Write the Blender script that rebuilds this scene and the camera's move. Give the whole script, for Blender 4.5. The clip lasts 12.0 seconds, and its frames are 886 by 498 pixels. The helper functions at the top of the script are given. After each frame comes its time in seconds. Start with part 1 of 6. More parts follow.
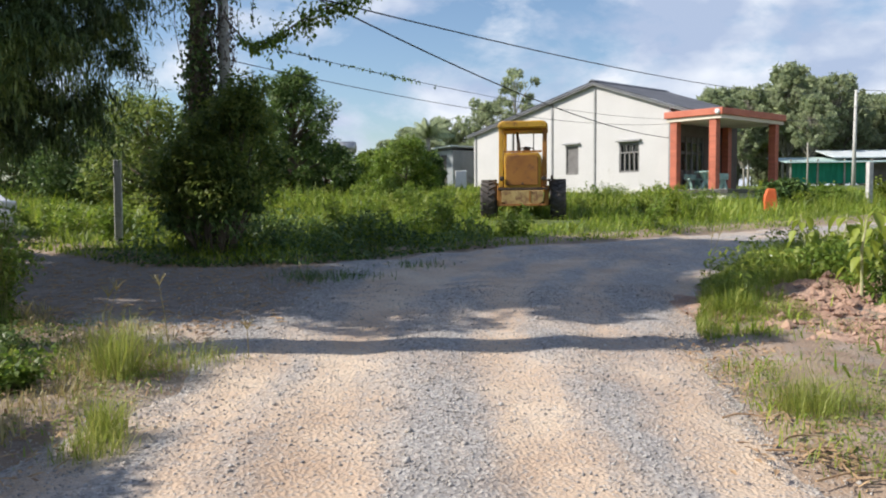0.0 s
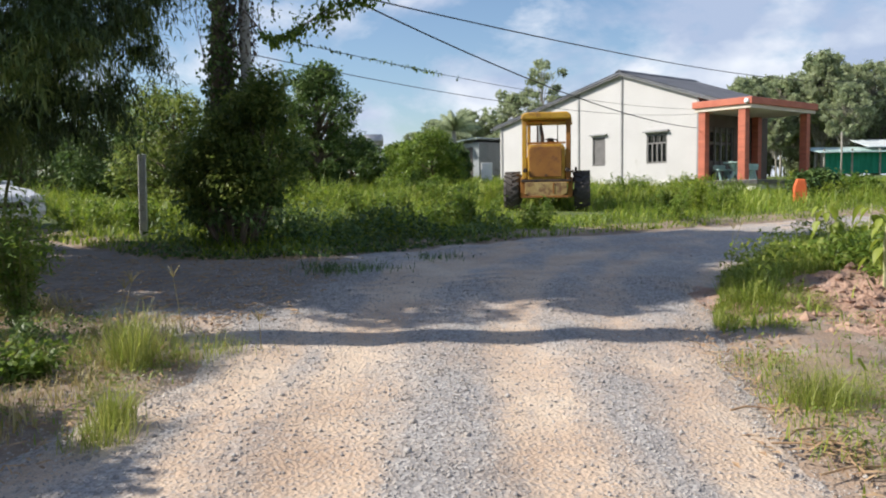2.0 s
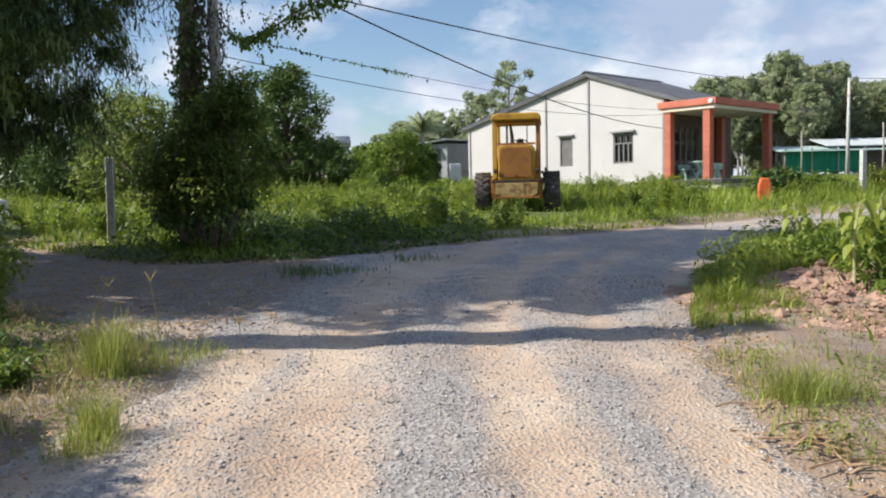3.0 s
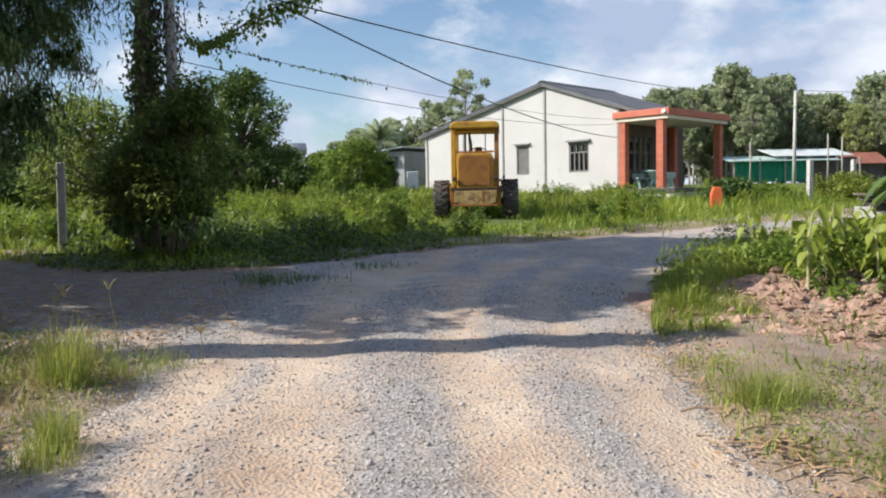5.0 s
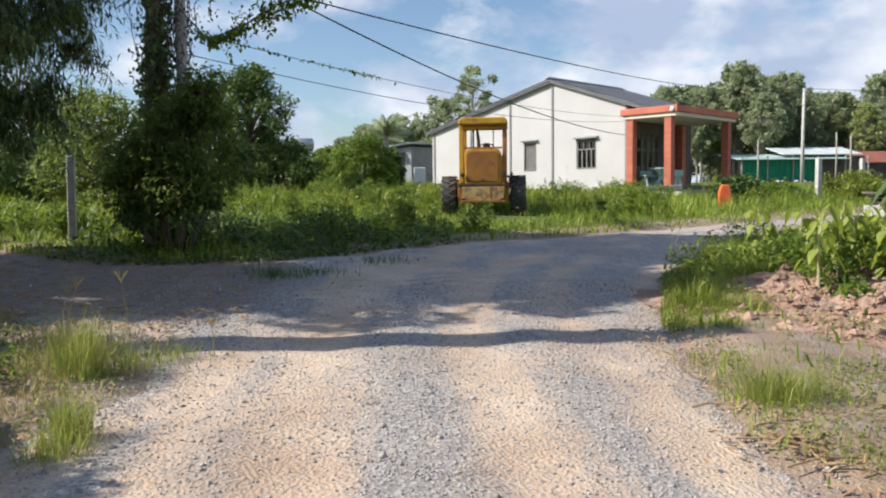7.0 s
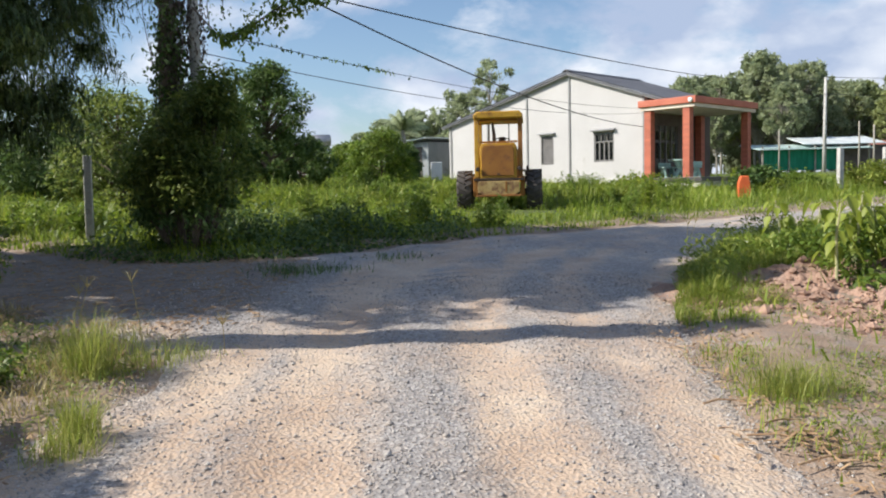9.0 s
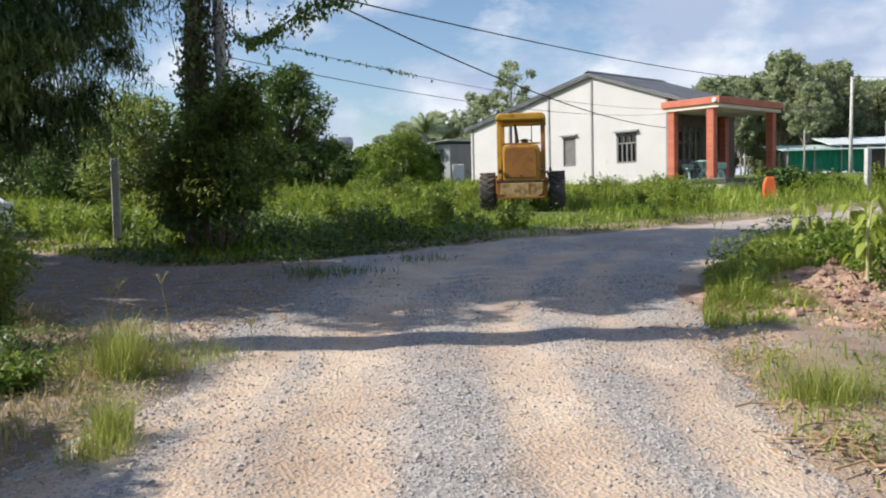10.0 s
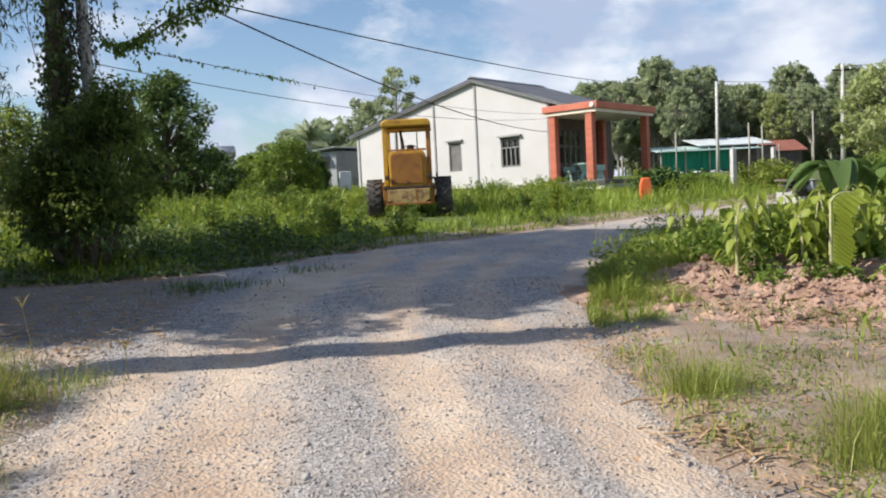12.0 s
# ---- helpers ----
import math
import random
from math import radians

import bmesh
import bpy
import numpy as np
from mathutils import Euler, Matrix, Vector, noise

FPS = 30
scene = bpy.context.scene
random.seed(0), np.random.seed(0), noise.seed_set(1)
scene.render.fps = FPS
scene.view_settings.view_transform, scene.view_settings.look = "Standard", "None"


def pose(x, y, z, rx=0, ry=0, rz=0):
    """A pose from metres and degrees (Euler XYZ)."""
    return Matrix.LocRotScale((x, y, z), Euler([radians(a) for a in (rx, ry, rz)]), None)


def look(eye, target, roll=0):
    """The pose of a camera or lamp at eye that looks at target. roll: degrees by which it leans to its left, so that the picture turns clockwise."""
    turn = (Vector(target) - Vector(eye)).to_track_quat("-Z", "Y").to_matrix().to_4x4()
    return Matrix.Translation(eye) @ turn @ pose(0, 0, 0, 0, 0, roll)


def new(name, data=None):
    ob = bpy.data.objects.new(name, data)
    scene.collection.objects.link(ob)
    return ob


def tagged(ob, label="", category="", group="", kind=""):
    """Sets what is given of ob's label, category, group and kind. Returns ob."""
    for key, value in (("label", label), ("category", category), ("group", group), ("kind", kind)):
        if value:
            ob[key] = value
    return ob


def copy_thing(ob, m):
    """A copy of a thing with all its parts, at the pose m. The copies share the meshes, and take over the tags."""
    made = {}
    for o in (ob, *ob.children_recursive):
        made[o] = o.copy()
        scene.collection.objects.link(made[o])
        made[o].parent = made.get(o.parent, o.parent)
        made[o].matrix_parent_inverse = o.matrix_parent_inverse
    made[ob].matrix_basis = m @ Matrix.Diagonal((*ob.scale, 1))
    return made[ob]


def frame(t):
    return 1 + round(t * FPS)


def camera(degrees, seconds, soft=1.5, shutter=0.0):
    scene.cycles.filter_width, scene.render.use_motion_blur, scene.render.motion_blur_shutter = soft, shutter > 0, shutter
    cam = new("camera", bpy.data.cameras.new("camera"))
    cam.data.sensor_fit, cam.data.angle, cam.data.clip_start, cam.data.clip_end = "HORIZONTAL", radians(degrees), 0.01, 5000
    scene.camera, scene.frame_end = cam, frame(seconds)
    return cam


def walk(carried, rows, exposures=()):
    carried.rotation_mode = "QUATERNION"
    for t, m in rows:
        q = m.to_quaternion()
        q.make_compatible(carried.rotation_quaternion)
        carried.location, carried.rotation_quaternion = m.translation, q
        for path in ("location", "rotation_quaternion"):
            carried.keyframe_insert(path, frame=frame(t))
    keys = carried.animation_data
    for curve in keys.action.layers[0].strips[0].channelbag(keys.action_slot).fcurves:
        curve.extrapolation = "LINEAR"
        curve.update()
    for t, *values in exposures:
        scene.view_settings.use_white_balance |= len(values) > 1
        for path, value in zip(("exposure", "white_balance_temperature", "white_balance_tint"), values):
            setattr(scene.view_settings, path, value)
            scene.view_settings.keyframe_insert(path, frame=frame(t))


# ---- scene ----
cam = camera(58.4, 12.0, soft=2.0)
METRES, EYE, TILT, LEAN, TURN = 1.027, 1.5, 2.8, -1.0, 0.0
ROWS = [
    (0.0, 0.0, 0.0, 0.0, -0.17, -6.46, 1.49),
    (0.5, 0.0277, -0.0044, -0.0004, 0.75, -6.51, 1.46),
    (1.0, 0.0649, -0.0059, -0.0023, 1.56, -6.64, 1.49),
    (1.5, 0.1089, -0.0061, -0.0083, 2.06, -6.81, 1.65),
    (2.0, 0.1363, 0.0011, -0.0096, 1.9, -6.94, 1.89),
    (2.5, 0.0957, 0.0165, -0.0034, 0.97, -6.95, 2.11),
    (3.0, 0.032, 0.0123, -0.0077, -0.54, -6.93, 2.24),
    (3.5, -0.0195, 0.0281, -0.0114, -2.4, -6.91, 2.2),
    (5.5, -0.0417, 0.0311, -0.0094, -3.74, -6.37, 1.87),
    (6.0, -0.0296, 0.0434, -0.0115, -3.25, -6.32, 1.71),
    (6.5, -0.0446, 0.0342, -0.0174, -3.17, -6.45, 1.57),
    (7.0, -0.0824, 0.0254, -0.0231, -3.27, -6.72, 1.51),
    (9.0, -0.0069, 0.0555, -0.0172, -1.95, -7.08, 2.26),
    (9.5, -0.0325, 0.0558, -0.015, -1.22, -7.0, 2.48),
    (10.0, -0.0497, 0.057, -0.0146, -0.46, -6.87, 2.49),
    (10.5, 0.0594, 0.0858, -0.0185, 0.44, -6.78, 2.36),
    (11.0, 0.1808, 0.1453, -0.0297, 0.97, -6.72, 1.88),
    (11.5, 0.1088, 0.1388, -0.0225, 0.58, -6.56, 2.04),
    (12.0, -0.012, 0.1373, -0.0099, -8.54, -6.85, 3.49),
]
walk(cam, [(t, pose(0, 0, EYE, TILT, LEAN, TURN) @ pose(METRES * x, METRES * y, METRES * z, 90 + pitch, roll, yaw)) for t, x, y, z, yaw, pitch, roll in ROWS],
     exposures=((0.0, 0.54), (12.0, 0.54)))

# ---- sky, sun ----
SUN_TO = Vector((-0.996, -0.085, 0.78)).normalized()
sun = new("sun", bpy.data.lights.new("sun", "SUN"))
sun.data.energy, sun.data.angle, sun.data.color = 4.5, radians(0.5), (1.0, 0.94, 0.85)
sun.matrix_world = look(tuple(SUN_TO * 60), (0, 0, 0))


def nodes_of(m):
    m.use_nodes = True
    m.node_tree.nodes.clear()
    return m.node_tree.nodes, m.node_tree.links


def build_world():
    w = bpy.data.worlds.new("sky")
    scene.world = w
    n, l = nodes_of(w)
    out = n.new("ShaderNodeOutputWorld")
    bg = n.new("ShaderNodeBackground")
    sky = n.new("ShaderNodeTexSky")
    sky.sky_type, sky.sun_disc = "NISHITA", False
    sky.sun_elevation = math.asin(SUN_TO.z)
    sky.sun_rotation = math.atan2(SUN_TO.x, SUN_TO.y)
    sky.air_density, sky.dust_density, sky.ozone_density = 1.0, 0.8, 3.0
    tc = n.new("ShaderNodeTexCoord")
    # clouds: soft cumulus banks, flattened towards the horizon
    mp = n.new("ShaderNodeMapping")
    mp.inputs["Scale"].default_value = (1.0, 1.0, 1.75)
    mp.inputs["Location"].default_value = (0.35, 0.1, 0.12)
    nz = n.new("ShaderNodeTexNoise")
    nz.inputs["Scale"].default_value, nz.inputs["Detail"].default_value, nz.inputs["Roughness"].default_value = 5.4, 12.0, 0.58
    nz.inputs["Distortion"].default_value = 0.15
    grad = n.new("ShaderNodeVectorMath")
    grad.operation = "DOT_PRODUCT"
    grad.inputs[1].default_value = (0.75, 0.0, -1.3)
    add = n.new("ShaderNodeMath")
    add.operation = "MULTIPLY_ADD"
    add.inputs[1].default_value = 0.26
    ramp = n.new("ShaderNodeValToRGB")
    ramp.color_ramp.elements[0].position, ramp.color_ramp.elements[1].position = 0.36, 0.51
    tint = n.new("ShaderNodeTexNoise")
    tint.inputs["Scale"].default_value, tint.inputs["Detail"].default_value = 7.5, 9.0
    shade = n.new("ShaderNodeValToRGB")
    shade.color_ramp.elements[0].color, shade.color_ramp.elements[1].color = (3.2, 3.9, 5.3, 1), (6.1, 6.45, 7.1, 1)
    shade.color_ramp.elements[0].position, shade.color_ramp.elements[1].position = 0.40, 0.63
    mix = n.new("ShaderNodeMixRGB")
    l.new(tc.outputs["Generated"], mp.inputs["Vector"])
    l.new(mp.outputs[0], nz.inputs["Vector"])
    l.new(mp.outputs[0], tint.inputs["Vector"])
    l.new(tc.outputs["Generated"], grad.inputs[0])
    l.new(grad.outputs["Value"], add.inputs[0])
    l.new(nz.outputs["Fac"], add.inputs[2])
    l.new(add.outputs[0], ramp.inputs["Fac"])
    l.new(tint.outputs["Fac"], shade.inputs["Fac"])
    l.new(ramp.outputs["Color"], mix.inputs["Fac"])
    l.new(sky.outputs[0], mix.inputs["Color1"])
    l.new(shade.outputs["Color"], mix.inputs["Color2"])
    l.new(mix.outputs[0], bg.inputs["Color"])
    bg.inputs["Strength"].default_value = 0.10
    l.new(bg.outputs[0], out.inputs["Surface"])


build_world()


# ---- materials ----
def mat(name, c1, c2, scale=6.0, rough=0.8, metal=0.0, bump=0.15, fine=60.0, c3=None, c3_amount=0.35, vary=0.0, stretch=(1, 1, 1), dist=0.01):
    """Two-scale surface: c1 to c2 by broad noise, c3 as worn blotches, fine relief."""
    m = bpy.data.materials.new(name)
    n, l = nodes_of(m)
    out, p = n.new("ShaderNodeOutputMaterial"), n.new("ShaderNodeBsdfPrincipled")
    l.new(p.outputs[0], out.inputs["Surface"])
    tc = n.new("ShaderNodeTexCoord")
    mp = n.new("ShaderNodeMapping")
    mp.inputs["Scale"].default_value = stretch
    l.new(tc.outputs["Object"], mp.inputs["Vector"])
    big, small = n.new("ShaderNodeTexNoise"), n.new("ShaderNodeTexNoise")
    for q, s in ((big, scale), (small, fine)):
        q.inputs["Scale"].default_value, q.inputs["Detail"].default_value = s, 6.0
        l.new(mp.outputs[0], q.inputs["Vector"])
    r = n.new("ShaderNodeValToRGB")
    r.color_ramp.elements[0].position, r.color_ramp.elements[1].position = 0.35, 0.65
    r.color_ramp.elements[0].color, r.color_ramp.elements[1].color = (*c1, 1), (*c2, 1)
    l.new(big.outputs["Fac"], r.inputs["Fac"])
    col = r.outputs["Color"]
    if c3:
        w = n.new("ShaderNodeTexNoise")
        w.inputs["Scale"].default_value, w.inputs["Detail"].default_value, w.inputs["Roughness"].default_value = scale * 2.3, 10.0, 0.7
        l.new(mp.outputs[0], w.inputs["Vector"])
        wr = n.new("ShaderNodeValToRGB")
        wr.color_ramp.elements[0].position, wr.color_ramp.elements[1].position = 0.62 - 0.3 * c3_amount, 0.70 - 0.2 * c3_amount
        l.new(w.outputs["Fac"], wr.inputs["Fac"])
        mx = n.new("ShaderNodeMixRGB")
        l.new(wr.outputs["Color"], mx.inputs["Fac"])
        l.new(col, mx.inputs["Color1"])
        mx.inputs["Color2"].default_value = (*c3, 1)
        col = mx.outputs[0]
    hv = n.new("ShaderNodeHueSaturation")
    l.new(col, hv.inputs["Color"])
    sm = n.new("ShaderNodeMapRange")
    sm.inputs["From Min"].default_value, sm.inputs["From Max"].default_value = 0.3, 0.7
    sm.inputs["To Min"].default_value, sm.inputs["To Max"].default_value = 0.86, 1.14
    l.new(small.outputs["Fac"], sm.inputs["Value"])
    val = sm.outputs[0]
    if vary:
        oi = n.new("ShaderNodeObjectInfo")
        ov = n.new("ShaderNodeMapRange")
        ov.inputs["To Min"].default_value, ov.inputs["To Max"].default_value = 1 - vary, 1 + vary
        l.new(oi.outputs["Random"], ov.inputs["Value"])
        mu = n.new("ShaderNodeMath")
        mu.operation = "MULTIPLY"
        l.new(val, mu.inputs[0])
        l.new(ov.outputs[0], mu.inputs[1])
        val = mu.outputs[0]
    l.new(val, hv.inputs["Value"])
    l.new(hv.outputs[0], p.inputs["Base Color"])
    p.inputs["Roughness"].default_value, p.inputs["Metallic"].default_value = rough, metal
    b = n.new("ShaderNodeBump")
    b.inputs["Strength"].default_value, b.inputs["Distance"].default_value = bump, dist
    l.new(small.outputs["Fac"], b.inputs["Height"])
    l.new(b.outputs[0], p.inputs["Normal"])
    return m


def leafmat(name, c1, c2, c3, glow=0.35, rough=0.5):
    """Foliage: colours vary leaf by leaf, some light passes through."""
    m = bpy.data.materials.new(name)
    n, l = nodes_of(m)
    out, p = n.new("ShaderNodeOutputMaterial"), n.new("ShaderNodeBsdfPrincipled")
    tr, mx = n.new("ShaderNodeBsdfTranslucent"), n.new("ShaderNodeMixShader")
    ge, r = n.new("ShaderNodeNewGeometry"), n.new("ShaderNodeValToRGB")
    l.new(ge.outputs["Random Per Island"], r.inputs["Fac"])
    e = r.color_ramp.elements
    e[0].color, e[1].color = (*c1, 1), (*c3, 1)
    mid = e.new(0.6)
    mid.color = (*c2, 1)
    tc, nz = n.new("ShaderNodeTexCoord"), n.new("ShaderNodeTexNoise")
    nz.inputs["Scale"].default_value, nz.inputs["Detail"].default_value = 0.7, 4.0
    l.new(tc.outputs["Object"], nz.inputs["Vector"])
    mr = n.new("ShaderNodeMapRange")
    mr.inputs["From Min"].default_value, mr.inputs["From Max"].default_value = 0.3, 0.7
    mr.inputs["To Min"].default_value, mr.inputs["To Max"].default_value = 0.7, 1.3
    l.new(nz.outputs["Fac"], mr.inputs["Value"])
    hv = n.new("ShaderNodeHueSaturation")
    l.new(mr.outputs[0], hv.inputs["Value"])
    l.new(r.outputs["Color"], hv.inputs["Color"])
    l.new(hv.outputs[0], p.inputs["Base Color"])
    l.new(hv.outputs[0], tr.inputs["Color"])
    p.inputs["Roughness"].default_value = rough
    mx.inputs["Fac"].default_value = glow
    l.new(p.outputs[0], mx.inputs[1])
    l.new(tr.outputs[0], mx.inputs[2])
    l.new(mx.outputs[0], out.inputs["Surface"])
    return m


def ground_mat(name, road):
    """Earth with gravel, dust and (off the road) green and litter; the tracks follow the sheet's 'track' attribute."""
    m = bpy.data.materials.new(name)
    n, l = nodes_of(m)
    out, p = n.new("ShaderNodeOutputMaterial"), n.new("ShaderNodeBsdfPrincipled")
    l.new(p.outputs[0], out.inputs["Surface"])
    tc = n.new("ShaderNodeTexCoord")

    lengthwise = n.new("ShaderNodeMapping")
    lengthwise.inputs["Scale"].default_value = (1.0, 0.38, 1.0)
    l.new(tc.outputs["Object"], lengthwise.inputs["Vector"])

    def noise_at(s, d=6.0, rg=0.6, drawn=False):
        q = n.new("ShaderNodeTexNoise")
        q.inputs["Scale"].default_value, q.inputs["Detail"].default_value, q.inputs["Roughness"].default_value = s, d, rg
        l.new(lengthwise.outputs[0] if drawn else tc.outputs["Object"], q.inputs["Vector"])
        return q.outputs["Fac"]

    def ramp(f, p0, p1, ca, cb):
        q = n.new("ShaderNodeValToRGB")
        q.color_ramp.elements[0].position, q.color_ramp.elements[1].position = p0, p1
        q.color_ramp.elements[0].color, q.color_ramp.elements[1].color = (*ca, 1), (*cb, 1)
        l.new(f, q.inputs["Fac"])
        return q.outputs["Color"]

    def mix(f, a, b, kind="MIX"):
        q = n.new("ShaderNodeMixRGB")
        q.blend_type = kind
        for s, v in ((q.inputs["Fac"], f), (q.inputs["Color1"], a), (q.inputs["Color2"], b)):
            if isinstance(v, float):
                s.default_value = v
            elif isinstance(v, tuple):
                s.default_value = (*v, 1)
            else:
                l.new(v, s)
        return q.outputs[0]

    vor = n.new("ShaderNodeTexVoronoi")
    vor.inputs["Scale"].default_value = 42.0
    l.new(tc.outputs["Object"], vor.inputs["Vector"])
    stone = ramp(vor.outputs["Color"], 0.0, 1.0, GRAVEL_A, GRAVEL_B)
    if road:
        at = n.new("ShaderNodeAttribute")
        at.attribute_name = "track"
        wob = n.new("ShaderNodeMath")
        wob.operation = "MULTIPLY_ADD"
        wob.inputs[1].default_value, wob.inputs[2].default_value = 3.4, -1.7
        l.new(noise_at(2.2, 10.0, 0.72, True), wob.inputs[0])
        sm = n.new("ShaderNodeMath")
        l.new(at.outputs["Fac"], sm.inputs[0])
        l.new(wob.outputs[0], sm.inputs[1])
        dust = ramp(sm.outputs[0], 0.0, 0.85, (0.06, 0.06, 0.06), (1, 1, 1))
        earth = ramp(noise_at(1.2), 0.35, 0.65, DUST_A, DUST_B)
        col = mix(dust, stone, earth)
        # brown earth of the side track, its dark tone partly painted shade
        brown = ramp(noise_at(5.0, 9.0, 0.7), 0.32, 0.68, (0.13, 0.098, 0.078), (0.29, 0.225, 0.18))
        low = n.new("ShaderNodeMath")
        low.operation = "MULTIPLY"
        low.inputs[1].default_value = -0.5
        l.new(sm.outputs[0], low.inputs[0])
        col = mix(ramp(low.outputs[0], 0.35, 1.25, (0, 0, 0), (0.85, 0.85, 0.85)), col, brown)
        col = mix(ramp(noise_at(26.0), 0.52, 0.62, (0, 0, 0), (0.55, 0.55, 0.55)), col, stone)
    else:
        earth = ramp(noise_at(1.7), 0.35, 0.65, (0.20, 0.140, 0.098), (0.35, 0.258, 0.188))
        earth = mix(ramp(noise_at(4.0, 8.0, 0.7), 0.48, 0.60, (0, 0, 0), (0.35, 0.35, 0.35)), earth, stone)
        green = ramp(noise_at(9.0), 0.35, 0.65, (0.05, 0.085, 0.02), (0.12, 0.14, 0.04))
        at = n.new("ShaderNodeAttribute")
        at.attribute_name = "green"
        sm = n.new("ShaderNodeMath")
        wob = n.new("ShaderNodeMath")
        wob.operation = "MULTIPLY_ADD"
        wob.inputs[1].default_value, wob.inputs[2].default_value = 1.2, -0.6
        l.new(noise_at(3.0), wob.inputs[0])
        l.new(at.outputs["Fac"], sm.inputs[0])
        l.new(wob.outputs[0], sm.inputs[1])
        col = mix(ramp(sm.outputs[0], 0.35, 0.6, (0, 0, 0), (1, 1, 1)), earth, green)
    col = mix(0.5, col, ramp(noise_at(150.0, 3.0), 0.3, 0.7, (0.35, 0.35, 0.35), (0.72, 0.72, 0.72)), "OVERLAY")
    col = mix(0.45, col, ramp(noise_at(0.6), 0.3, 0.7, (0.38, 0.38, 0.38), (0.62, 0.62, 0.62)), "OVERLAY")
    l.new(col, p.inputs["Base Color"])
    p.inputs["Roughness"].default_value = 0.92
    b = n.new("ShaderNodeBump")
    b.inputs["Strength"].default_value, b.inputs["Distance"].default_value = 0.5, 0.02
    hs = n.new("ShaderNodeMath")
    hs.inputs[1].default_value = 0.0
    l.new(vor.outputs["Distance"], hs.inputs[0])
    l.new(noise_at(30.0), hs.inputs[1])
    l.new(hs.outputs[0], b.inputs["Height"])
    l.new(b.outputs[0], p.inputs["Normal"])
    return m


GRAVEL_A, GRAVEL_B = (0.16, 0.153, 0.150), (0.46, 0.435, 0.415)
DUST_A, DUST_B = (0.47, 0.335, 0.235), (0.59, 0.46, 0.345)
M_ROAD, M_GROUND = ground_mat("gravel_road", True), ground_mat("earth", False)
M_SOIL = mat("red_soil", (0.29, 0.175, 0.125), (0.46, 0.305, 0.225), 3, 0.95, bump=0.8, fine=22, c3=(0.19, 0.115, 0.08), c3_amount=0.3, dist=0.05)
M_PLASTER = mat("white_plaster", (0.50, 0.488, 0.48), (0.54, 0.528, 0.52), 0.8, 0.85, bump=0.08, fine=30, c3=(0.45, 0.435, 0.41), c3_amount=0.08)
M_PLINTH = mat("plinth_plaster", (0.55, 0.53, 0.48), (0.68, 0.66, 0.62), 2, 0.9, bump=0.1, c3=(0.36, 0.34, 0.28), c3_amount=0.3)
M_TRIM = mat("grey_trim", (0.20, 0.20, 0.20), (0.27, 0.27, 0.27), 3, 0.6)
M_ROOF = mat("grey_roof_sheet", (0.105, 0.11, 0.125), (0.15, 0.155, 0.17), 1.5, 0.45, 0.2, bump=0.03)
M_RED = mat("red_brick_tile", (0.44, 0.115, 0.062), (0.54, 0.165, 0.095), 4, 0.6, bump=0.1, c3=(0.42, 0.10, 0.06), c3_amount=0.2, vary=0.12)
M_RED_PAINT = mat("red_paint", (0.47, 0.125, 0.070), (0.55, 0.17, 0.10), 1.5, 0.6, bump=0.05, c3=(0.45, 0.12, 0.07), c3_amount=0.15)
M_CREAM = mat("cream_soffit", (0.62, 0.55, 0.44), (0.70, 0.62, 0.52), 1, 0.8)
M_DARKMETAL = mat("dark_window_frame", (0.075, 0.065, 0.06), (0.11, 0.095, 0.085), 5, 0.5)
M_GREYFRAME = mat("grey_shutter", (0.15, 0.145, 0.14), (0.20, 0.19, 0.185), 4, 0.6)
M_STEP = mat("dark_granite", (0.05, 0.048, 0.046), (0.10, 0.095, 0.09), 8, 0.35)
M_TILE = mat("porch_tile", (0.30, 0.29, 0.27), (0.42, 0.40, 0.37), 4, 0.4)
M_YELLOW = mat("worn_yellow_paint", (0.48, 0.25, 0.02), (0.57, 0.32, 0.03), 2.5, 0.55, bump=0.1, c3=(0.32, 0.14, 0.03), c3_amount=0.28)
M_RUST = mat("rusty_ochre_paint", (0.27, 0.105, 0.022), (0.37, 0.16, 0.03), 1.8, 0.7, bump=0.2, c3=(0.21, 0.085, 0.03), c3_amount=0.35)
M_PALEYEL = mat("faded_yellow_paint", (0.38, 0.25, 0.09), (0.48, 0.35, 0.15), 3, 0.7, bump=0.1, c3=(0.20, 0.10, 0.05), c3_amount=0.5)
M_RUBBER = mat("tyre_rubber", (0.05, 0.043, 0.04), (0.11, 0.095, 0.085), 4, 0.85, bump=0.2)
M_DARKIRON = mat("dark_iron", (0.035, 0.028, 0.024), (0.09, 0.06, 0.045), 8, 0.7, 0.3)
M_CONCRETE = mat("weathered_concrete", (0.42, 0.41, 0.39), (0.56, 0.55, 0.52), 4, 0.9, bump=0.2, c3=(0.30, 0.29, 0.26), c3_amount=0.3)
M_ORANGE = mat("orange_paint", (0.62, 0.115, 0.03), (0.72, 0.16, 0.045), 3, 0.6, c3=(0.55, 0.14, 0.05), c3_amount=0.2)
M_CABLE = mat("black_cable", (0.012, 0.012, 0.013), (0.02, 0.02, 0.02), 3, 0.6)
M_GREENNET = mat("green_net", (0.0, 0.16, 0.085), (0.01, 0.24, 0.14), 1.5, 0.8, bump=0.2, fine=8, stretch=(3, 3, 0.5))
M_SHEDROOF = mat("pale_green_sheet", (0.42, 0.56, 0.53), (0.58, 0.70, 0.67), 1, 0.5, 0.1)
M_SHEDROOF_PALE = mat("pale_steel_sheet", (0.60, 0.66, 0.66), (0.74, 0.78, 0.78), 1, 0.45, 0.1)
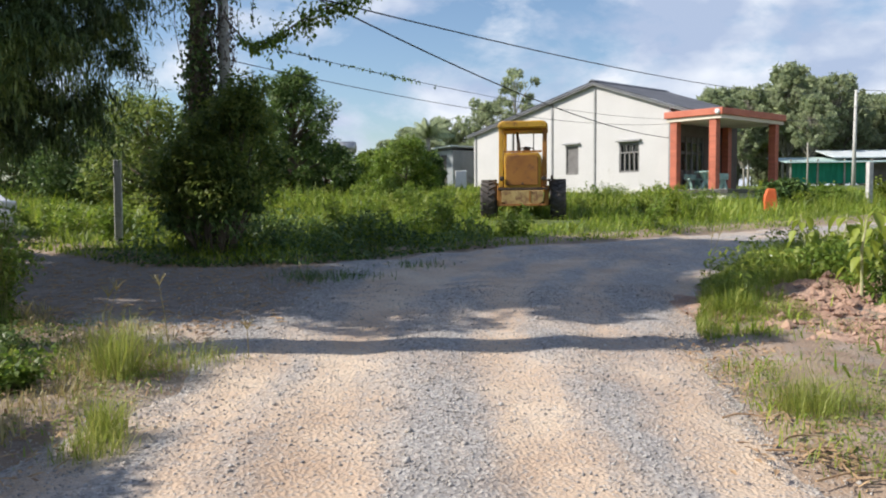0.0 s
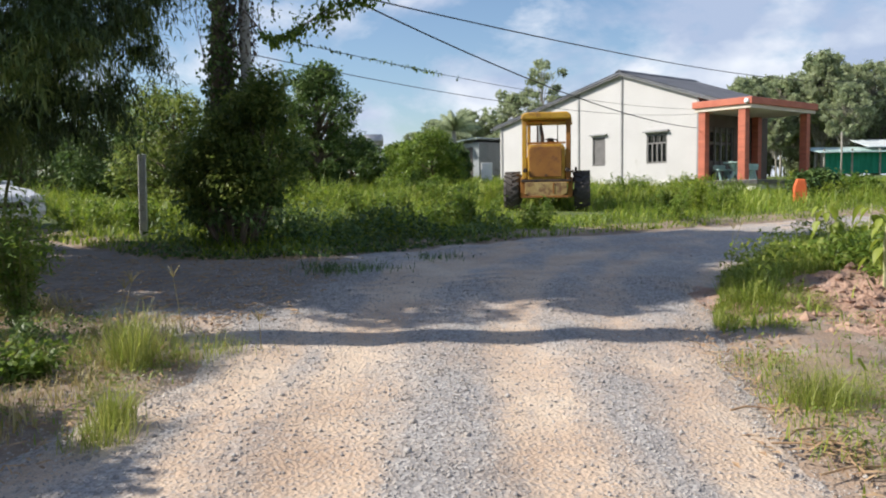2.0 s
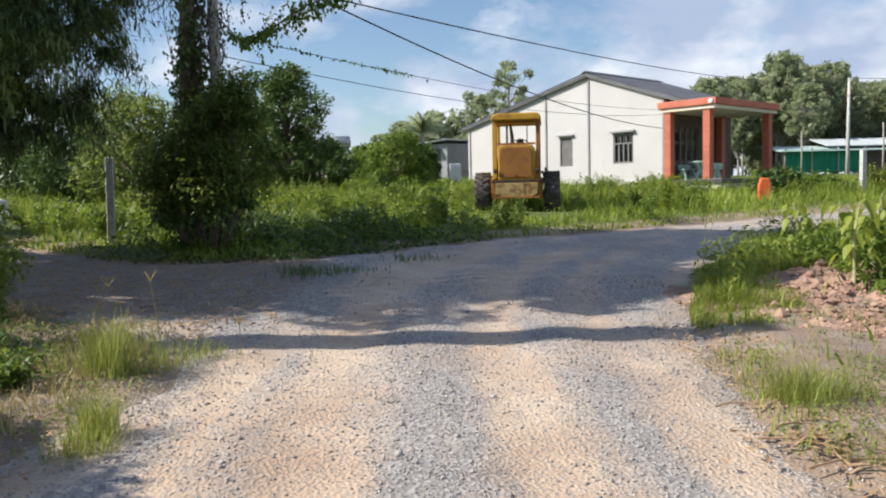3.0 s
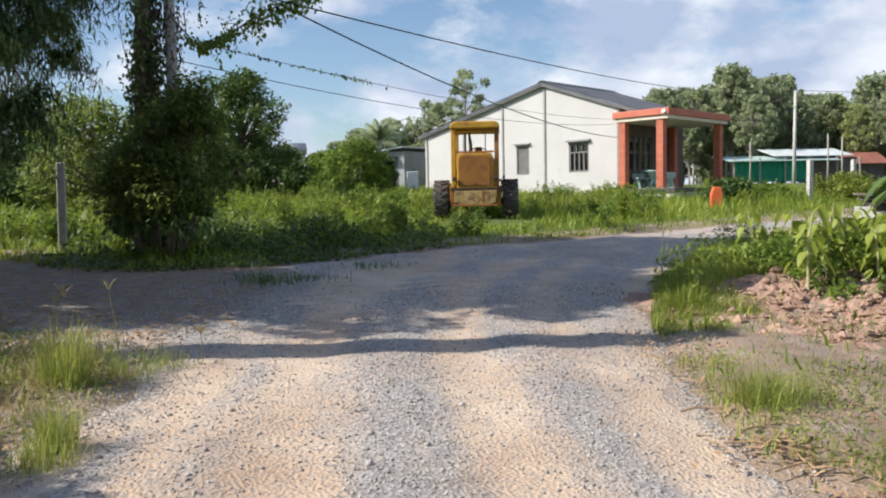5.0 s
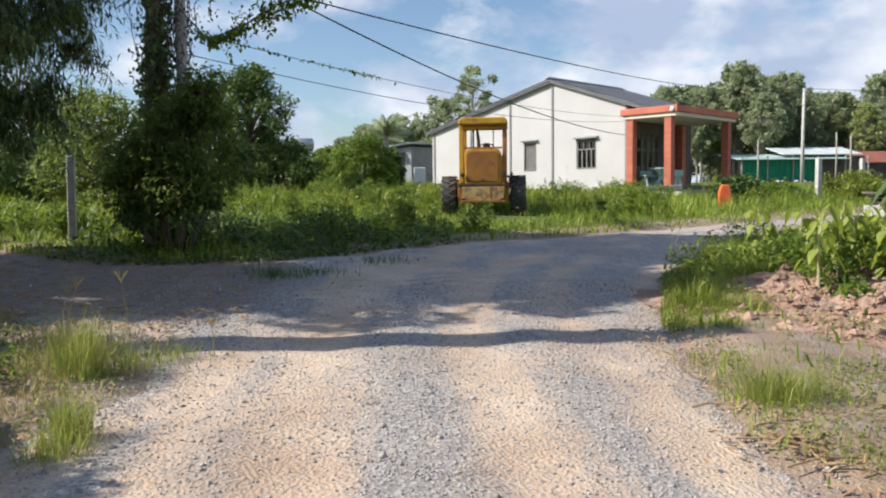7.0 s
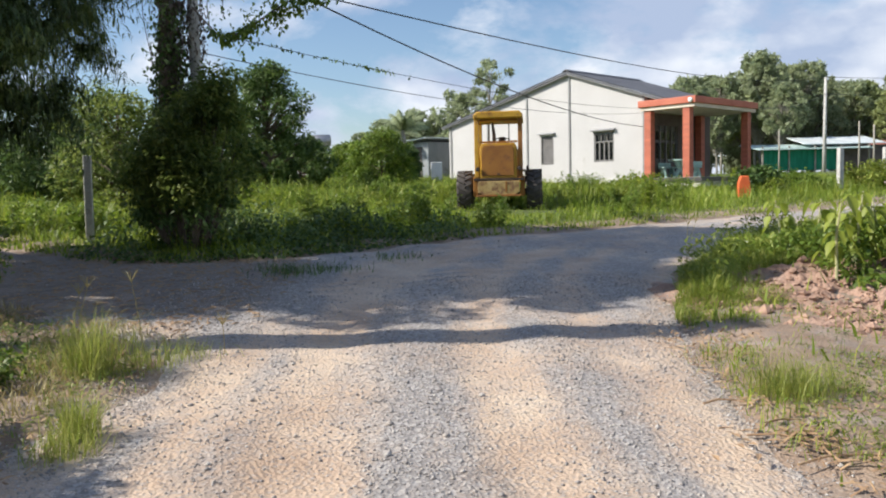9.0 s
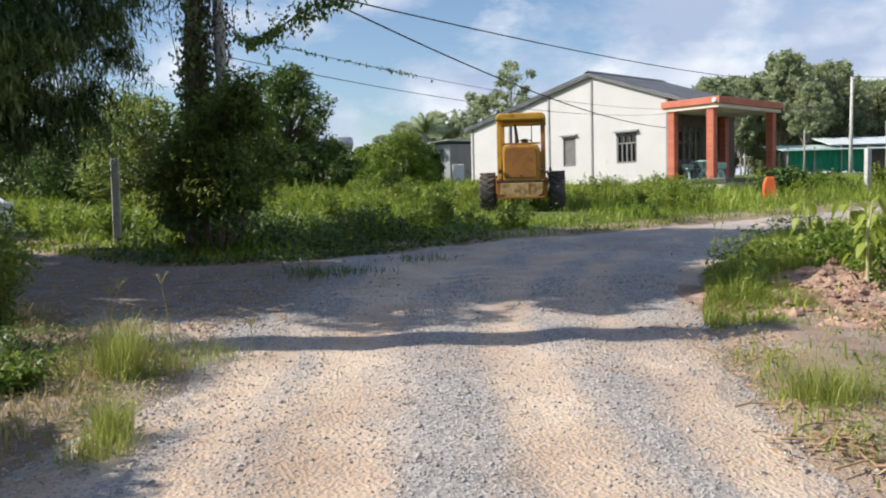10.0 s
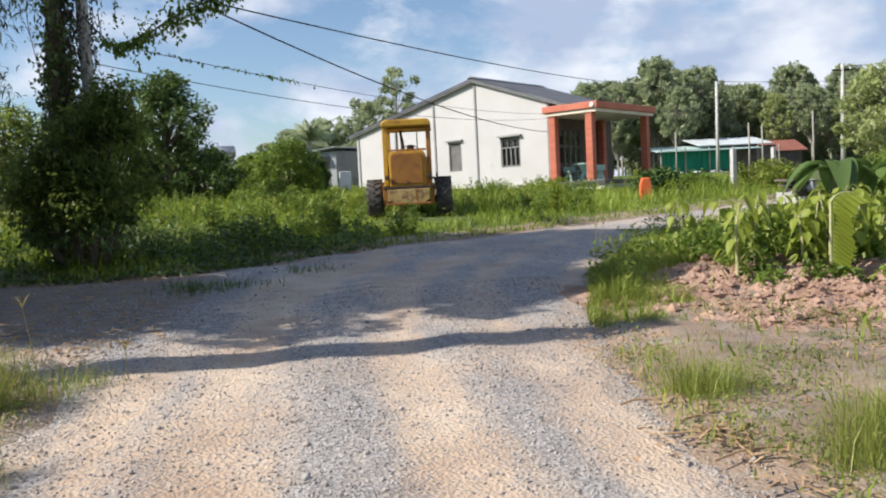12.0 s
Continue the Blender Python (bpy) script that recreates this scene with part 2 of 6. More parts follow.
M_SHEDWALL = mat("dark_shed_wall", (0.09, 0.075, 0.07), (0.16, 0.13, 0.12), 1.5, 0.9)
M_REDROOF = mat("rusty_red_roof", (0.24, 0.085, 0.06), (0.32, 0.125, 0.09), 1.5, 0.7)
M_GREYWALL = mat("grey_sheet_wall", (0.20, 0.22, 0.235), (0.28, 0.30, 0.31), 1.2, 0.6, c3=(0.15, 0.15, 0.15), c3_amount=0.2)
M_WHITE = mat("white_paint", (0.78, 0.78, 0.77), (0.84, 0.84, 0.83), 2, 0.4, bump=0.02)
M_STEEL = mat("stainless_steel", (0.34, 0.34, 0.35), (0.46, 0.46, 0.47), 2, 0.42, 0.8, bump=0.02)
M_FURN = mat("mint_stone_furniture", (0.26, 0.42, 0.38), (0.36, 0.52, 0.47), 3, 0.6)
M_BARK = mat("bark", (0.10, 0.075, 0.055), (0.20, 0.155, 0.12), 6, 0.95, bump=0.6, fine=30, stretch=(1, 1, 0.3), dist=0.02)
M_PALEBARK = mat("pale_bark", (0.26, 0.24, 0.20), (0.40, 0.37, 0.32), 4, 0.95, bump=0.4)
M_DRY = mat("dry_leaf", (0.26, 0.16, 0.09), (0.44, 0.30, 0.17), 9, 0.9)
M_STALK = mat("pale_plant_stalk", (0.34, 0.34, 0.16), (0.50, 0.48, 0.28), 5, 0.7)
M_CULM = mat("bamboo_culm", (0.14, 0.16, 0.05), (0.24, 0.24, 0.09), 4, 0.5)
M_CARWHITE = mat("white_car_paint", (0.76, 0.77, 0.78), (0.82, 0.82, 0.83), 1, 0.2, bump=0.0)
M_GLASSDARK = mat("tinted_glass", (0.01, 0.012, 0.013), (0.02, 0.022, 0.024), 1, 0.06, bump=0.0)
M_LAMP = mat("headlamp_lens", (0.5, 0.52, 0.54), (0.65, 0.66, 0.68), 1, 0.1, 0.3, bump=0.0)
# brown, darkened further: the porch's shade is put into this wall colour
M_SHADEDWALL = mat("shaded_brown_wall", (0.085, 0.06, 0.05), (0.12, 0.09, 0.075), 2, 0.7)
L_GRASS = leafmat("grass_blades", (0.160, 0.245, 0.024), (0.265, 0.350, 0.040), (0.410, 0.430, 0.080), 0.48)
L_WEED = leafmat("weed_leaves", (0.105, 0.180, 0.026), (0.185, 0.275, 0.042), (0.300, 0.365, 0.070), 0.44)
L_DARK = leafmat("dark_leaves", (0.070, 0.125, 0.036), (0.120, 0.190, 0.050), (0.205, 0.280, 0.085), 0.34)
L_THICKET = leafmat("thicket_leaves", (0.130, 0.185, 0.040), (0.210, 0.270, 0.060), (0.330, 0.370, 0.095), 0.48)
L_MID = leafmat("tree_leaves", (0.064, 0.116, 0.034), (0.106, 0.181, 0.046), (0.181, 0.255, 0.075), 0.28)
# far foliage: pale greyed colours with the distance haze put in
L_FARHAZE = leafmat("far_leaves", (0.245, 0.290, 0.170), (0.345, 0.395, 0.225), (0.465, 0.505, 0.300), 0.55)
L_FARHAZE_LIT = leafmat("far_hazed_yellow_leaves", (0.240, 0.285, 0.115), (0.340, 0.390, 0.150), (0.470, 0.490, 0.205), 0.42)
L_BRIGHT = leafmat("bright_leaves", (0.150, 0.215, 0.028), (0.250, 0.310, 0.045), (0.400, 0.410, 0.095), 0.42)
L_BAMBOO = leafmat("bamboo_leaves", (0.038, 0.068, 0.018), (0.064, 0.102, 0.028), (0.125, 0.165, 0.052), 0.22)
# lighter copy of L_BAMBOO with sunlight put into the colour
L_BAMBOOLIT = leafmat("sunlit_bamboo_leaves", (0.090, 0.135, 0.030), (0.140, 0.185, 0.044), (0.225, 0.260, 0.080), 0.32)
L_CROP = leafmat("crop_leaves", (0.19, 0.26, 0.03), (0.31, 0.37, 0.05), (0.46, 0.47, 0.09), 0.45)
L_BROWN = leafmat("dead_creeper_leaves", (0.085, 0.065, 0.05), (0.135, 0.105, 0.08), (0.20, 0.165, 0.13), 0.15)
# brighter than the other grass: sunlight on the tufts put into the colour
L_TUFT = leafmat("sunlit_tuft_blades", (0.220, 0.280, 0.045), (0.350, 0.400, 0.080), (0.520, 0.500, 0.160), 0.5)
L_DRYGRASS = leafmat("dry_grass", (0.260, 0.208, 0.078), (0.364, 0.299, 0.117), (0.468, 0.390, 0.182), 0.25)


# ---- building tools ----
class Build:
    """Collects faces and links them as one mesh object."""

    def __init__(self):
        self.v, self.f = [], []

    def add(self, vs, fs):
        k = len(self.v)
        self.v += [tuple(p) for p in vs]
        self.f += [tuple(k + i for i in q) for q in fs]
        return self

    def box(self, x0, x1, y0, y1, z0, z1, m=None):
        vs = [Vector((x, y, z)) for z in (z0, z1) for x, y in ((x0, y0), (x1, y0), (x1, y1), (x0, y1))]
        if m:
            vs = [m @ p for p in vs]
        return self.add(vs, [(3, 2, 1, 0), (4, 5, 6, 7), (0, 1, 5, 4), (1, 2, 6, 5), (2, 3, 7, 6), (3, 0, 4, 7)])

    def prism(self, outline, a, b, axis="y"):
        """An outline of (u, z), drawn along y (or x) from a to b."""
        n = len(outline)
        put = (lambda u, z, w: (u, w, z)) if axis == "y" else (lambda u, z, w: (w, u, z))
        vs = [put(u, z, a) for u, z in outline] + [put(u, z, b) for u, z in outline]
        fs = [tuple(range(n)), tuple(range(2 * n - 1, n - 1, -1))] + [(i, i + n, (i + 1) % n + n, (i + 1) % n) for i in range(n)]
        return self.add(vs, fs)

    def tube(self, pts, radii, n=8, cap=True):
        pts, radii = [Vector(p) for p in pts], [float(r) for r in radii] if hasattr(radii, "__len__") else float(radii)
        if not hasattr(radii, "__len__"):
            radii = [radii] * len(pts)
        vs = []
        for i, p in enumerate(pts):
            d = (pts[min(i + 1, len(pts) - 1)] - pts[max(i - 1, 0)]).normalized()
            u = d.cross(Vector((0, 0, 1)) if abs(d.z) < 0.9 else Vector((0, 1, 0))).normalized()
            w = d.cross(u)
            vs += [p + float(radii[i]) * (math.cos(2 * math.pi * k / n) * u + math.sin(2 * math.pi * k / n) * w) for k in range(n)]
        fs = [(i * n + k, i * n + (k + 1) % n, (i + 1) * n + (k + 1) % n, (i + 1) * n + k) for i in range(len(pts) - 1) for k in range(n)]
        if cap:
            fs += [tuple(range(n - 1, -1, -1)), tuple(range((len(pts) - 1) * n, len(pts) * n))]
        return self.add(vs, fs)

    def ring(self, centre, axis_x, profile, n=24):
        """Turns a profile of (radius, along) round an axis along x (or y)."""
        vs = []
        for r, a in profile:
            for k in range(n):
                c, s = math.cos(2 * math.pi * k / n), math.sin(2 * math.pi * k / n)
                vs.append((centre[0] + a, centre[1] + r * c, centre[2] + r * s) if axis_x else (centre[0] + r * c, centre[1] + r * s, centre[2] + a))
        m = len(profile)
        fs = [(i * n + k, i * n + (k + 1) % n, (i + 1) * n + (k + 1) % n, (i + 1) * n + k) for i in range(m - 1) for k in range(n)]
        fs += [tuple(range(n - 1, -1, -1)), tuple(range((m - 1) * n, m * n))]
        return self.add(vs, fs)

    def ob(self, name, material, parent=None, label="", bevel=0.0, smooth=False):
        me = bpy.data.meshes.new(name)
        me.from_pydata(self.v, [], self.f)
        bm = bmesh.new()
        bm.from_mesh(me)
        bmesh.ops.recalc_face_normals(bm, faces=bm.faces)
        bm.to_mesh(me)
        bm.free()
        me.materials.append(material)
        if smooth:
            me.polygons.foreach_set("use_smooth", [True] * len(me.polygons))
        o = new(name, me)
        if parent:
            o.parent = parent
        if label:
            o["label"] = label
        if bevel:
            b = o.modifiers.new("bevel", "BEVEL")
            b.width, b.segments, b.limit_method, b.angle_limit = bevel, 2, "ANGLE", radians(40)
        return o


def thing(name, m, label, category, group="", kind=""):
    e = new(name)
    e.matrix_world = m
    return tagged(e, label, category, group, kind)


def gz(x, y):
    """The height of the ground: it climbs gently ahead of the camera and then levels out."""
    far = y if y < 40 else 40 + 18 * (1 - math.exp(-(y - 40) / 18))
    far = max(far, -20)
    side = max(-22.0, min(22.0, x))
    h = 0.05 * far - 0.02 * side
    d = ((x - 4.5) / 1.25) ** 2 + ((y - 8.0) / 1.0) ** 2
    if d < 9:
        h += 0.17 * math.exp(-d) * (1 + 0.25 * noise.noise((x * 3, y * 3, 0)))
    d = ((x - 6.0) / 1.6) ** 2 + ((y - 8.6) / 1.4) ** 2
    if d < 9:
        h += 0.17 * math.exp(-d)
    return h


def leaves(name, material, centres, size, parent=None, slim=0.45, droop=0.3, seed=1, spread=0.0, lift=0.0, bend=0.15):
    """A mesh of many small leaves, each one folded quad round one of the centres."""
    g = np.random.default_rng(seed)
    c = np.asarray(centres, float)
    k = len(c)
    if spread:
        c = c + g.normal(0, spread, (k, 3))
    a = g.uniform(0, 2 * np.pi, k)
    e = g.normal(-droop, 0.5, k) + lift
    d = np.stack([np.cos(a) * np.cos(e), np.sin(a) * np.cos(e), np.sin(e)], 1)
    q = np.stack([-np.sin(a), np.cos(a), g.normal(0, 0.5, k)], 1)
    q /= np.linalg.norm(q, axis=1)[:, None]
    s = (size * g.uniform(0.6, 1.35, k))[:, None]
    up = np.cross(d, q)
    w = s * slim * 0.5
    v = np.stack([c, c + d * s * 0.45 + q * w + up * s * bend * 0.5, c + d * s - up * s * bend, c + d * s * 0.45 - q * w + up * s * bend * 0.5], 1).reshape(-1, 3)
    return quads(name, material, v, parent)


def far_leaves(name, material, centres, size, parent=None, seed=1):
    """Small three-cornered leaves for crowns that stand far off."""
    g = np.random.default_rng(seed)
    c = np.asarray(centres, float)
    k = len(c)
    v = (c[:, None] + g.normal(0, 0.5, (k, 3, 3)) * (size * g.uniform(0.6, 1.3, k))[:, None, None]).reshape(-1, 3)
    me = bpy.data.meshes.new(name)
    me.vertices.add(3 * k)
    me.vertices.foreach_set("co", v.astype(np.float32).ravel())
    me.loops.add(3 * k)
    me.loops.foreach_set("vertex_index", np.arange(3 * k, dtype=np.int32))
    me.polygons.add(k)
    me.polygons.foreach_set("loop_start", np.arange(0, 3 * k, 3, dtype=np.int32))
    me.update(calc_edges=True)
    me.materials.append(material)
    o = new(name, me)
    if parent:
        o.parent = parent
    return o


def quads(name, material, v, parent=None):
    k = len(v) // 4
    me = bpy.data.meshes.new(name)
    me.vertices.add(4 * k)
    me.vertices.foreach_set("co", np.asarray(v, np.float32).ravel())
    me.loops.add(4 * k)
    me.loops.foreach_set("vertex_index", np.arange(4 * k, dtype=np.int32))
    me.polygons.add(k)
    me.polygons.foreach_set("loop_start", np.arange(0, 4 * k, 4, dtype=np.int32))
    me.update(calc_edges=True)
    me.materials.append(material)
    o = new(name, me)
    if parent:
        o.parent = parent
    return o


def blades(name, material, roots, height, width=0.012, lean=0.35, seed=1, parent=None):
    """Grass: each blade two quads that bend over (eight corners, one island each)."""
    g = np.random.default_rng(seed)
    c = np.asarray(roots, float)
    k = len(c)
    h = (np.asarray(height) * (0.3 + 1.15 * g.beta(1.6, 1.8, k)))[:, None]
    a = g.uniform(0, 2 * np.pi, k)
    d = np.stack([np.cos(a), np.sin(a), np.zeros(k)], 1)
    q = np.stack([-np.sin(a + g.normal(0, 0.6, k)), np.cos(a), np.zeros(k)], 1)
    b = np.clip(np.abs(g.normal(lean, lean * 0.75, k)), 0.05, 1.1)[:, None]
    w = (width * g.uniform(0.6, 1.4, k))[:, None]
    z = np.array([0, 0, 1.0])
    m1 = c + h * 0.55 * z + d * h * b * 0.3
    m2 = c + h * (1 - 0.3 * b) * z + d * h * b
    vs = np.stack([c - q * w, c + q * w, m1 + q * w * 0.8, m1 - q * w * 0.8, m2], 1).reshape(-1, 3)
    me = bpy.data.meshes.new(name)
    me.vertices.add(5 * k)
    me.vertices.foreach_set("co", vs.astype(np.float32).ravel())
    o5 = (np.arange(k) * 5)[:, None]
    li = np.concatenate([o5 + np.array([[0, 1, 2, 3]]), o5 + np.array([[3, 2, 4]])], 1).ravel().astype(np.int32)
    me.loops.add(7 * k)
    me.loops.foreach_set("vertex_index", li)
    me.polygons.add(2 * k)
    ls = np.stack([np.arange(k) * 7, np.arange(k) * 7 + 4], 1).ravel().astype(np.int32)
    me.polygons.foreach_set("loop_start", ls)
    me.update(calc_edges=True)
    me.materials.append(material)
    ob = new(name, me)
    if parent:
        ob.parent = parent
    return ob


# ---- the ground and the roads ----
NEAR_EDGE = [(-2.3, -16), (-2.2, -3), (-2.1, 2.5), (-2.0, 3.5), (-1.75, 4.3), (-1.65, 5.1), (-1.65, 5.8), (-2.3, 6.6), (-3.0, 7.0), (-4.2, 7.9), (-7, 9.0), (-14, 10.5)]
FAR_EDGE = [(-14, 13.5), (-7.2, 12.9), (-6.3, 12.2), (-4.5, 10.9), (-3.3, 10.6), (-1.8, 11.1), (-0.7, 12.1), (0.75, 13.4), (3.4, 15.1), (6.4, 17.2), (9.5, 19.4), (15, 23.6), (24, 29), (40, 37)]
RIGHT_EDGE = [(42, 33), (26, 25.5), (15, 21.2), (9.1, 17.6), (5.9, 13.9), (3.2, 9.9), (2.15, 6.7), (1.85, 5.0), (1.7, 3.85), (1.75, 3.5), (1.9, -3), (2.0, -16)]
ROAD = np.array(NEAR_EDGE + FAR_EDGE + RIGHT_EDGE)


def road_distance(x, y):
    """Signed distance to the road's outline for arrays of places: negative on the road."""
    x, y = np.asarray(x, float), np.asarray(y, float)
    inside, best = np.zeros(x.shape, bool), np.full(x.shape, 1e9)
    for (ax, ay), (bx, by) in zip(ROAD, np.roll(ROAD, -1, 0)):
        cross = (ay > y) != (by > y)
        t = (y - ay) / ((by - ay) if by != ay else 1e-9)
        inside ^= cross & (x < ax + t * (bx - ax))
        ux, uy = bx - ax, by - ay
        s = np.clip(((x - ax) * ux + (y - ay) * uy) / (ux * ux + uy * uy), 0, 1)
        best = np.minimum(best, np.hypot(x - ax - s * ux, y - ay - s * uy))
    return np.where(inside, -best, best)


def sheet(name, xs, ys, keep, lift, material, attribute, value):
    X, Y = np.meshgrid(xs, ys)
    X, Y = X.ravel(), Y.ravel()
    D = road_distance(X, Y)
    Z = np.array([gz(x, y) + lift(x, y, d) for x, y, d in zip(X, Y, D)])
    nx, ny = len(xs), len(ys)
    i = np.arange((ny - 1) * (nx - 1))
    a = (i // (nx - 1)) * nx + i % (nx - 1)
    F = np.stack([a, a + 1, a + 1 + nx, a + nx], 1)
    if keep:
        ok = D < 0.45
        F = F[ok[F].all(1)]
        used = np.unique(F)
        back = np.full(len(X), -1)
        back[used] = np.arange(len(used))
        F, X, Y, Z, D = back[F], X[used], Y[used], Z[used], D[used]
    me = bpy.data.meshes.new(name)
    me.from_pydata(np.stack([X, Y, Z], 1).tolist(), [], F.tolist())
    at = me.attributes.new(attribute, "FLOAT", "POINT")
    at.data.foreach_set("value", np.array([value(x, y, d) for x, y, d in zip(X, Y, D)], np.float32))
    me.polygons.foreach_set("use_smooth", [True] * len(me.polygons))
    me.materials.append(material)
    return new(name, me)


def along(x, y):
    """Across-place of the wheel tracks: they run ahead from the camera and bend right with the road."""
    bend = 0.0 if y < 7 else 0.062 * (y - 7) ** 2
    return x - bend


def track(x, y, d):
    u = along(x, y) - 0.1
    v = math.exp(-((u + 0.75) / 0.33) ** 2) + 0.9 * math.exp(-((u - 0.42) / 0.30) ** 2) + 0.7 * math.exp(-((u + 1.35) / 0.2) ** 2) + 0.55 * math.exp(-((d + 0.12) / 0.2) ** 2) + 0.75 * math.exp(-((u - 1.3) / 0.24) ** 2)
    if y > 8.0 and x < 1.5:
        v += 0.2 * math.exp(-((x + 2.5) / 3.0) ** 2) * min(1, (y - 8.0) / 1.0)
    # tyre grooves sweeping left out of the bend
    q = (y - 8.2) - 0.55 * (x + 1.6)
    if -2.2 < x < 1.2:
        v += 0.8 * math.exp(-((q - 0.1) / 0.10) ** 2) + 0.7 * math.exp(-((q - 0.42) / 0.08) ** 2) + 0.5 * math.exp(-((q + 0.22) / 0.09) ** 2)
    if y > 12 and x > 1:
        v *= 0.4
    # brown trodden earth where the side track joins, darkened to carry the shade there
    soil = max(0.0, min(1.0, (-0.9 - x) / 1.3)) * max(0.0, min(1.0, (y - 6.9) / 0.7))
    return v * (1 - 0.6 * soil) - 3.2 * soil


def fine_axis(lo, hi, step, ends):
    near = list(np.arange(lo, hi + 1e-6, step))
    down, up, s = [], [], step
    p = lo
    while p > -ends:
        s *= 1.25
        p -= s
        down.append(p)
    s, p = step, hi
    while p < ends:
        s *= 1.25
        p += s
        up.append(p)
    return np.array(down[::-1] + near + up)


def greenness(x, y, d):
    """How much low green covers the earth: little on the near verges, more in the field."""
    bare = max(0.0, min(1.0, (7.3 - math.hypot((x - 0.5) / 1.15, y - 3.0)) / 2.0))
    return min(1.0, max(0.0, (d - 0.3) / 1.3)) * (1 - 0.68 * bare)


ground = sheet("ground", fine_axis(-12, 12, 0.2, 900), fine_axis(-4, 26, 0.2, 900), False,
               lambda x, y, d: -0.075 + (0.125 if x > 0 or y > 9 else 0.085) * max(0.0, min(1.0, (d + 0.35) / 0.9)) + (0.04 * noise.noise((x * 1.2, y * 1.2, 5)) if d > 0.2 else 0),
               M_GROUND, "green", greenness)
tagged(ground, "earth ground with weeds and bare patches", "ground", kind="structure")
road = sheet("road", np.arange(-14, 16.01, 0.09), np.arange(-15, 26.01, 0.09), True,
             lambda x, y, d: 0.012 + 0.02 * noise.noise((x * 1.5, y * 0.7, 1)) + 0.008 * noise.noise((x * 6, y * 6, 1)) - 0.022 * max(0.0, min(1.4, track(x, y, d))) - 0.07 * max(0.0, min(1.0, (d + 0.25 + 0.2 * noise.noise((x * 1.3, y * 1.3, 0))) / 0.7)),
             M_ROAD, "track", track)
tagged(road, "gravel road with dusty orange wheel tracks", "road", kind="structure")


# ---- the white house ----
HX = pose(9.22, 32.0, 1.73, 0, 0, -49.0)


def weld(o):
    bm = bmesh.new()
    bm.from_mesh(o.data)
    bmesh.ops.remove_doubles(bm, verts=bm.verts, dist=0.001)
    bm.to_mesh(o.data)
    bm.free()
    return o


